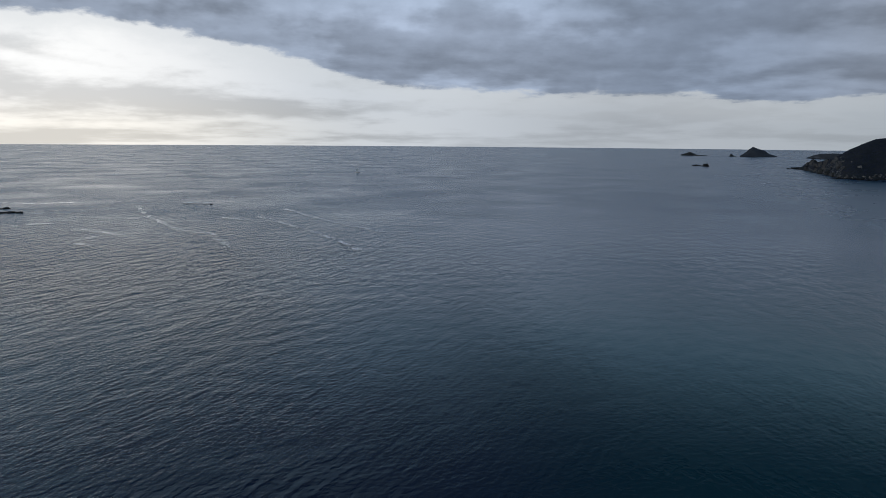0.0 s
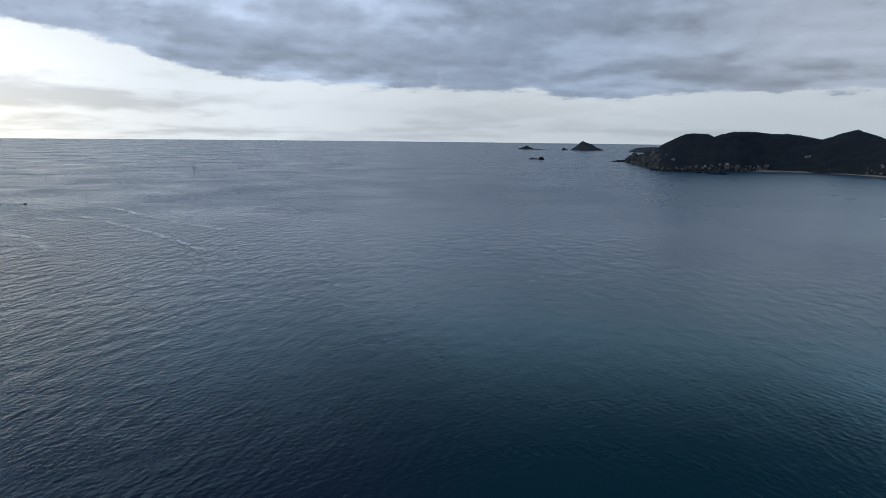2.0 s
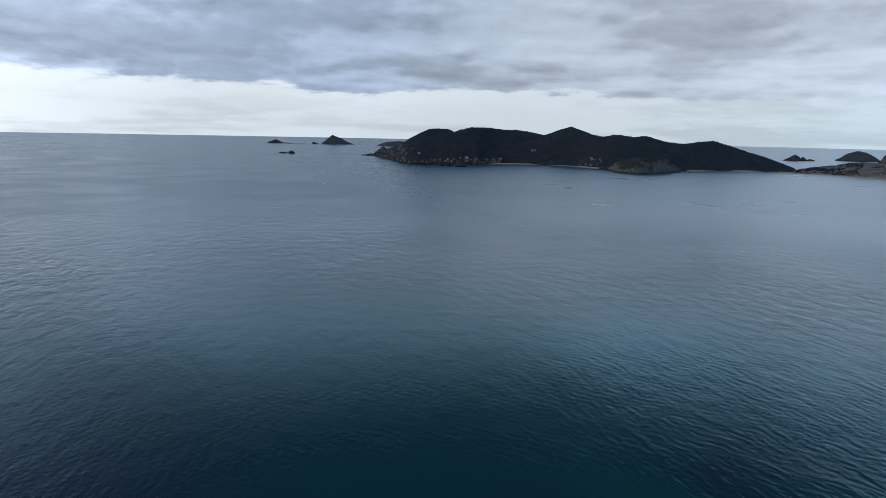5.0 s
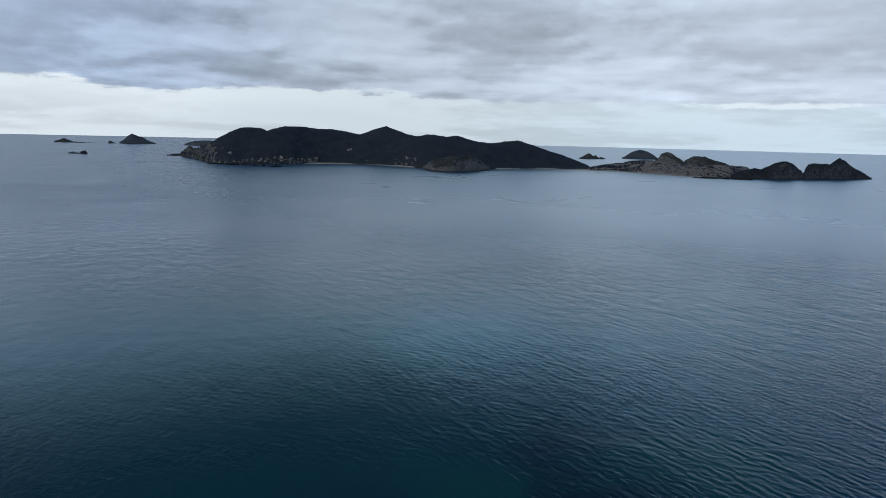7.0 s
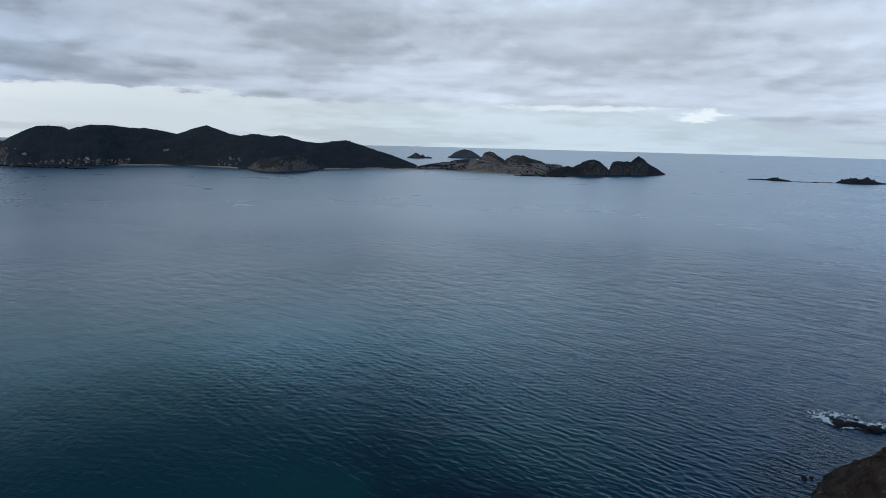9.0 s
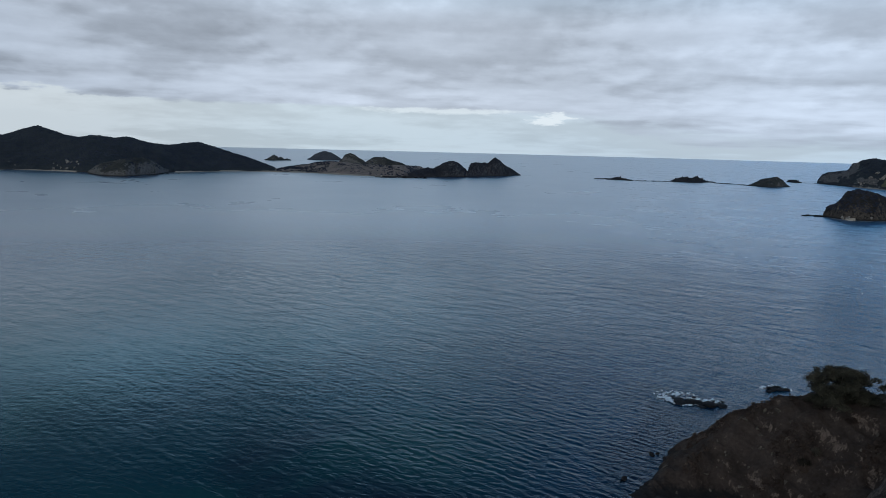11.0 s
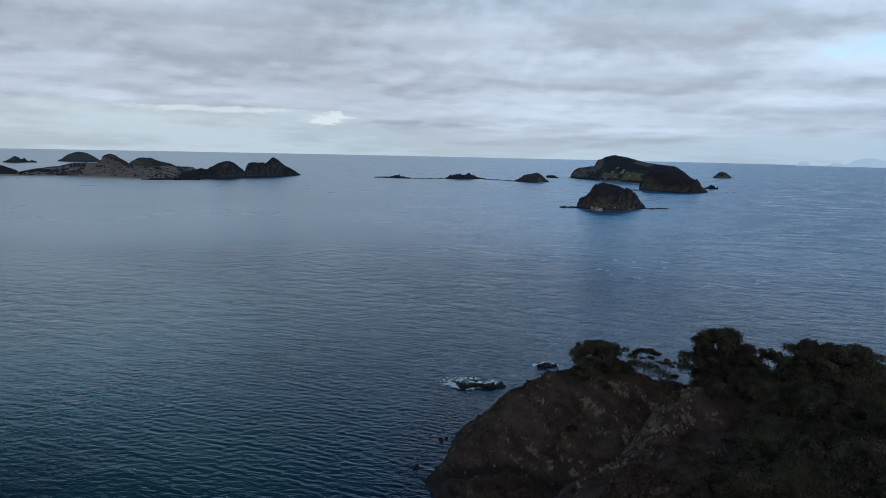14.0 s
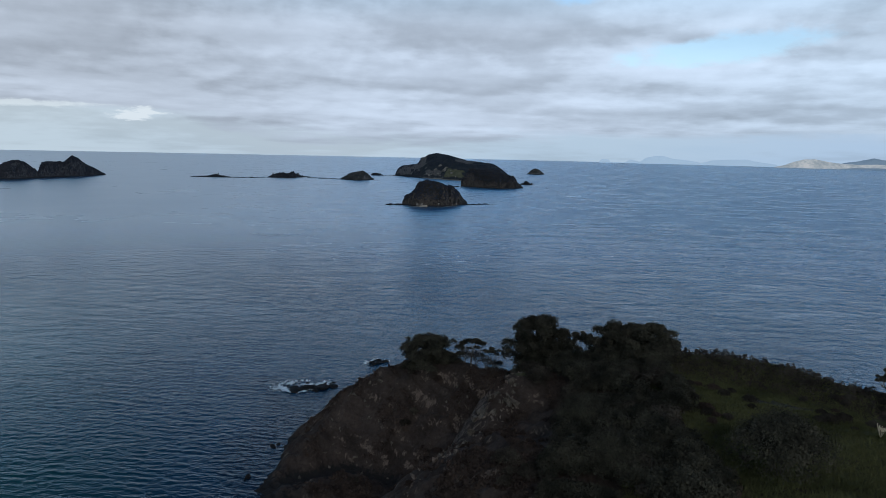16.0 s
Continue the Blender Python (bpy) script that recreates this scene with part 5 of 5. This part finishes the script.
for b, r, k in ((123.6, 95.2, 1.5), (124.6, 94.6, 1.7), (125.6, 94.4, 1.7), (126.6, 94.0, 1.6), (127.6, 93.8, 1.6), (128.5, 93.6, 1.3), (125.3, 95.2, 2.0), (126.3, 94.9, 2.1), (127.2, 94.6, 1.9), (122.0, 88.6, 1.3), (122.8, 88.0, 1.4), (123.6, 87.6, 1.4), (124.4, 87.4, 1.4), (121.2, 88.8, 1.3), (122.4, 86.6, 1.3), (123.4, 85.8, 1.3), (122.8, 82.0, 1.3), (123.9, 82.0, 1.3), (125.0, 82.0, 1.3), (127.6, 68.5, 1.3), (128.3, 67.5, 1.3), (128.9, 66.0, 1.2), (127.0, 70.0, 1.3), (127.4, 65.0, 1.3), (128.0, 63.0, 1.2), (126.4, 62.0, 1.3), (130.6, 66.0, 1.2), (131.4, 63.5, 1.3), (132.2, 61.0, 1.3), (130.4, 61.0, 1.3), (131.2, 58.0, 1.4), (132.8, 57.5, 1.3), (129.6, 58.0, 1.4), (133.6, 60.0, 1.1)):
    plant(1, b, r, k, b * 9, 0.3)
grove(50, 121.5, 130.0, 60, 93, (0, 1, 1, 0), 0.9, 1.45)
grove(28, 119.5, 127.0, 54, 74, (0, 1, 1), 0.9, 1.4)
grove(10, 116.0, 119.0, 54, 66, (0, 2, 3), 0.7, 1.1)
grove(18, 128.0, 132.0, 52, 62, (0, 1, 2), 0.8, 1.3)
grove(32, 102.0, 117.0, 90, 112, (3, 4, 3, 2), 0.6, 1.2, 0.46)
grove(14, 107.0, 117.0, 66, 80, (3, 4, 3), 0.5, 0.9, 0.45)
grove(16, 128.5, 146.0, 91, 96, (2, 3, 4, 3), 0.2, 0.42)
grove(14, 138.0, 146.0, 82, 90, (0, 3, 2), 0.4, 0.7)
grove(18, 129.0, 137.0, 72, 90, (3, 4, 2), 0.4, 0.9)
grove(28, 129.5, 135.5, 58, 84, (3, 4, 2, 0), 0.5, 1.0, 0.5)
grove(14, 140.0, 146.0, 78, 90, (0, 2, 4), 0.4, 0.8)
KINDS.append(shrub_kind("large dome-shaped dark shrub on grass", 7.2, 5.7, 21600, 0.086, CANOPY, 56, 34))
FREE.add(5)
plant(5, 137.8, 64.0, 1.1, 0.4, 0.2)
plant(5, 125.2, 62.0, 0.8, 2.0, 0.4)
plant(5, 122.6, 71.0, 0.75, 4.0, 0.4)
KINDS.append(shrub_kind("airy thin-leaved shrub on a saddle", 3.0, 2.9, 1116, 0.073, SHRUB_LEAF, 57, 18))
FREE.add(6)
for b, r, k in ((112.4, 108.6, 1.0), (113.4, 107.6, 1.05), (114.3, 106.4, 0.95), (115.2, 105.2, 0.8)):
    plant(6, b, r, k, b * 5)
for b, r, k in ((107.8, 111.3, 0.85), (108.7, 110.9, 1.05), (109.6, 110.6, 1.1), (110.5, 110.2, 1.05), (111.2, 109.8, 0.9)):
    plant(1, b, r, k, b * 11, 0.3)
for b, r, k in ((108.0, 112, 0.8), (107.2, 112.5, 0.6), (111.9, 109.5, 0.8)):
    plant(2, b, r, k, b * 3)


# ---- dry scrub that furs the steep faces ----
def make_dry_scrub(count):
    rng = np.random.RandomState(15)
    b, r = 96 + 25 * rng.rand(count), 52 + 62 * rng.rand(count)
    x, y = polar(b, r)
    keep = (fbm(x / 5 + 9, y / 5, 4) > 0.5) & (ground(x, y) > 2.0)
    x, y = x[keep], y[keep]
    c = np.stack([x, y, ground(x, y) + 0.05], -1)
    tagged(new("dry_scrub", leaves(rng, c, np.full((len(c), 3), 0.35), len(c) * 3, 0.16, DRY_LEAF, "dry_scrub", 0.2)), "low brown scrub covering the steep faces", "scrub", kind="stuff")


make_dry_scrub(42000)


def make_ridge_scrub(count):
    rng = np.random.RandomState(19)
    b = 128.5 + 17.5 * rng.rand(count)
    r = np.interp(b, [129.1, 133.9, 137.9, 141.0, 145.0], [95, 95, 92, 90, 88]) - 1.0 + rng.randn(count) * 1.3
    x, y = polar(b, r)
    tall = fbm(b * 3.1, b * 0 + 4.0, 4)
    c = np.stack([x, y, ground(x, y) + 0.9 * rng.rand(count) * np.clip(tall * 2.2 - 0.5, 0.1, 1)], -1)
    tagged(new("ridge_scrub", leaves(rng, c, np.full((count, 3), 0.22), count * 5, 0.11, SHRUB_LEAF, "ridge_scrub", 0.2)), "ragged low scrub along the hill's brow", "scrub", kind="stuff")


make_ridge_scrub(2600)


# ---- grass: many blades in tufts on the hilltop ----
def make_grass(count):
    rng = np.random.RandomState(5)
    b, r = 126 + 24 * rng.rand(count), 48 + 46 * rng.rand(count) ** 0.8
    x, y = polar(b, r)
    keep = fbm(x / 6 + 2, y / 6, 3) > 0.24
    x, y = x[keep], y[keep]
    z = ground(x, y)
    m = len(x)
    blades = 5
    x, y, z = np.repeat(x, blades) + rng.randn(m * blades) * 0.14, np.repeat(y, blades) + rng.randn(m * blades) * 0.14, np.repeat(z, blades)
    h, a = 0.10 + 0.26 * rng.rand(m * blades) ** 2, rng.rand(m * blades) * 6.28
    w = 0.045
    lean = rng.randn(m * blades, 2) * 0.16
    v = np.stack([np.stack([x - np.cos(a) * w, y - np.sin(a) * w, z - 0.05], -1), np.stack([x + np.cos(a) * w, y + np.sin(a) * w, z - 0.05], -1), np.stack([x + lean[:, 0], y + lean[:, 1], z + h], -1)], 1)
    f = np.arange(m * blades * 3).reshape(-1, 3)
    tagged(new("grass", mesh_of("grass", v.reshape(-1, 3), f, GRASS, False)), "rough green-brown grass on the hilltop", "grass", kind="stuff")


make_grass(42000)


# ---- plumed grass clump ----
def toetoe(b, r):
    rng = np.random.RandomState(9)
    ob = tagged(new("plume_grass"), "clump of tall grass with cream plumes", "grass clump")
    ob.location = on_ground(b, r)
    pts = []
    for k in range(120):
        a, q = rng.rand() * 6.28, 0.5 + 0.7 * rng.rand()
        pts.append([(math.cos(a) * 0.1 - 0.03 * math.sin(a), math.sin(a) * 0.1 + 0.03 * math.cos(a), 0), (math.cos(a) * 0.1 + 0.03 * math.sin(a), math.sin(a) * 0.1 - 0.03 * math.cos(a), 0),
                    (math.cos(a) * q * 0.7, math.sin(a) * q * 0.7, 0.9 * q), (math.cos(a) * q * 0.68, math.sin(a) * q * 0.68, 0.88 * q)])
    part("leaf_clump", mesh_of("leaf_clump", np.array(pts).reshape(-1, 3), np.arange(480).reshape(-1, 4), GRASS, False), ob, "arching green leaves")
    for k in range(14):
        a = k * 0.8 + rng.rand() * 0.4
        lean = 0.15 + 0.75 * rng.rand()
        top = Vector((math.cos(a) * lean, math.sin(a) * lean, 1.5 + 0.5 * rng.rand()))
        v, f = limb([(0, 0, 0), top * 0.5, top], 0.02, 0.012, 5)
        stalk = part("stalk", mesh_of("stalk", v, f, PLUME), ob)
        v, f = limb([top * 0.68, top * 0.8, top * 0.92, top * 1.05], 0.075, 0.03, 6)
        v = v + rng.randn(*v.shape) * 0.02
        part("plume", mesh_of("plume", v, f, PLUME), stalk, "cream feathery plume")
    return ob


toetoe(144.0, 77.0).scale = (0.72, 0.72, 0.72)


# ---- bare rock showing on the headland ----
def crags(count, b_lo, b_hi, r_lo, r_hi, lo, hi, seed):
    rng = np.random.RandomState(seed)
    for _ in range(count):
        b, r = b_lo + (b_hi - b_lo) * rng.rand(), r_lo + (r_hi - r_lo) * rng.rand()
        size = lo + (hi - lo) * rng.rand() ** 2
        me = block("rock_outcrop", rng, (size * 0.8, size * (0.5 + 0.3 * rng.rand()), size * (0.8 + 0.7 * rng.rand())), CRAG)
        p = on_ground(b, r)
        if p.z < 0.2:
            continue
        ob = tagged(new("rock_outcrop", me), "weathered grey-brown rock outcrop on a steep slope", "rock", "rock outcrops")
        ob.matrix_basis = Matrix.Translation(p - Vector((0, 0, size * 0.55))) @ Euler((rng.randn() * 0.3, 0.35 + rng.randn() * 0.2, rng.rand() * 6.28)).to_matrix().to_4x4()


crags(22, 113.5, 117.3, 81.5, 86, 0.4, 1.2, 61)
crags(40, 109.5, 113.5, 76, 81, 0.4, 1.1, 65)
# broken rock along the brow of the nearer spur
brow = np.random.RandomState(67)
for k in np.linspace(1.8, 6.9, 200):
    i = int(k)
    b = GULLY_SPUR[i][0] + (GULLY_SPUR[i + 1][0] - GULLY_SPUR[i][0]) * (k - i) + brow.randn() * 0.5
    r = GULLY_SPUR[i][1] + (GULLY_SPUR[i + 1][1] - GULLY_SPUR[i][1]) * (k - i) + brow.rand() * -3.4 + 0.5
    size = 0.16 + 0.5 * brow.rand() ** 2
    ob = tagged(new("rock_outcrop", block("rock_outcrop", brow, (size * 0.7, size * 0.5, size * 1.3), SPLIT_ROCK)), "pale split rock on a steep brow above a gully", "rock", "rock outcrops")
    ob.matrix_basis = Matrix.Translation(on_ground(b, r) - Vector((0, 0, size * 0.75))) @ Euler((brow.randn() * 0.3, 0.5 + brow.randn() * 0.2, brow.randn() * 0.5)).to_matrix().to_4x4()
crags(22, 101.0, 106.5, 103, 111, 0.3, 0.7, 62)
crags(16, 97.0, 108.0, 94, 104, 0.3, 0.8, 63)
crags(34, 116.5, 121.0, 84, 97, 0.3, 0.9, 66)
crags(10, 108.0, 116.0, 98, 107, 0.25, 0.6, 64)


# ---- sailing boat far out ----
def sailboat(b, r, heading):
    ob = tagged(new("sailboat"), "small white sailing boat on open water", "boat")
    x, y = polar(b, r)
    ob.matrix_basis = Matrix.Translation((x, y, 0)) @ Matrix.Rotation(radians(heading), 4, "Z")
    stations = [(-4.6, 0.9, 0.9), (-3.5, 1.35, 0.9), (-1.0, 1.7, 0.95), (1.5, 1.4, 1.05), (3.6, 0.7, 1.15), (4.8, 0.06, 1.25)]
    rows = []
    for sx, half, h in stations:
        rows += [(sx, -half, h), (sx, -half * 0.85, 0.2), (sx, 0, -0.45), (sx, half * 0.85, 0.2), (sx, half, h), (sx, 0, h + 0.08)]
    part("hull", mesh_of("hull", rows, grid_faces(6, 6, True), HULL), ob, "white hull")
    bm = bmesh.new()
    bmesh.ops.create_cube(bm, size=1.0, matrix=Matrix.Translation((-0.3, 0, 1.3)) @ Matrix.Diagonal((3.4, 1.7, 0.7, 1)))
    bmesh.ops.bevel(bm, geom=bm.edges[:], offset=0.18, segments=2, affect="EDGES")
    me = bpy.data.meshes.new("cabin")
    bm.to_mesh(me)
    me.materials.append(HULL)
    part("cabin", me, ob)
    v, f = limb([(0.6, 0, 1.0), (0.6, 0, 5.0), (0.6, 0, 9.0)], 0.045, 0.03, 8)
    part("mast", mesh_of("mast", v, f, ALLOY), ob, "alloy mast")
    v, f = limb([(0.5, 0, 2.0), (-3.6, 0.3, 2.0)], 0.05, 0.04, 8)
    part("boom", mesh_of("boom", v, f, ALLOY), ob)
    k = np.linspace(0, 1, 9)
    luff = np.stack([np.full(9, 0.48), np.zeros(9), 2.1 + 6.6 * k], -1)
    mid = np.stack([0.48 - 1.9 * (1 - k) ** 0.8, 0.42 * (1 - k), 2.1 + 6.6 * k], -1)
    leech = np.stack([0.48 - 3.9 * (1 - k) ** 0.8, 0.3 * (1 - k), 2.1 + 6.6 * k], -1)
    part("mainsail", mesh_of("mainsail", np.concatenate([luff, mid, leech]), grid_faces(3, 9), SAILCLOTH), ob, "white mainsail")
    stay = np.stack([4.6 - 3.9 * k, np.zeros(9), 1.4 + 5.8 * k], -1)
    clew = np.stack([0.9 - 0.2 * k, -0.5 * (1 - k), 1.5 + 5.7 * k], -1)
    part("jib", mesh_of("jib", np.concatenate([stay, clew]), grid_faces(2, 9), SAILCLOTH), ob, "white jib")
    return ob


sailboat(-1.80, 1015, 130)
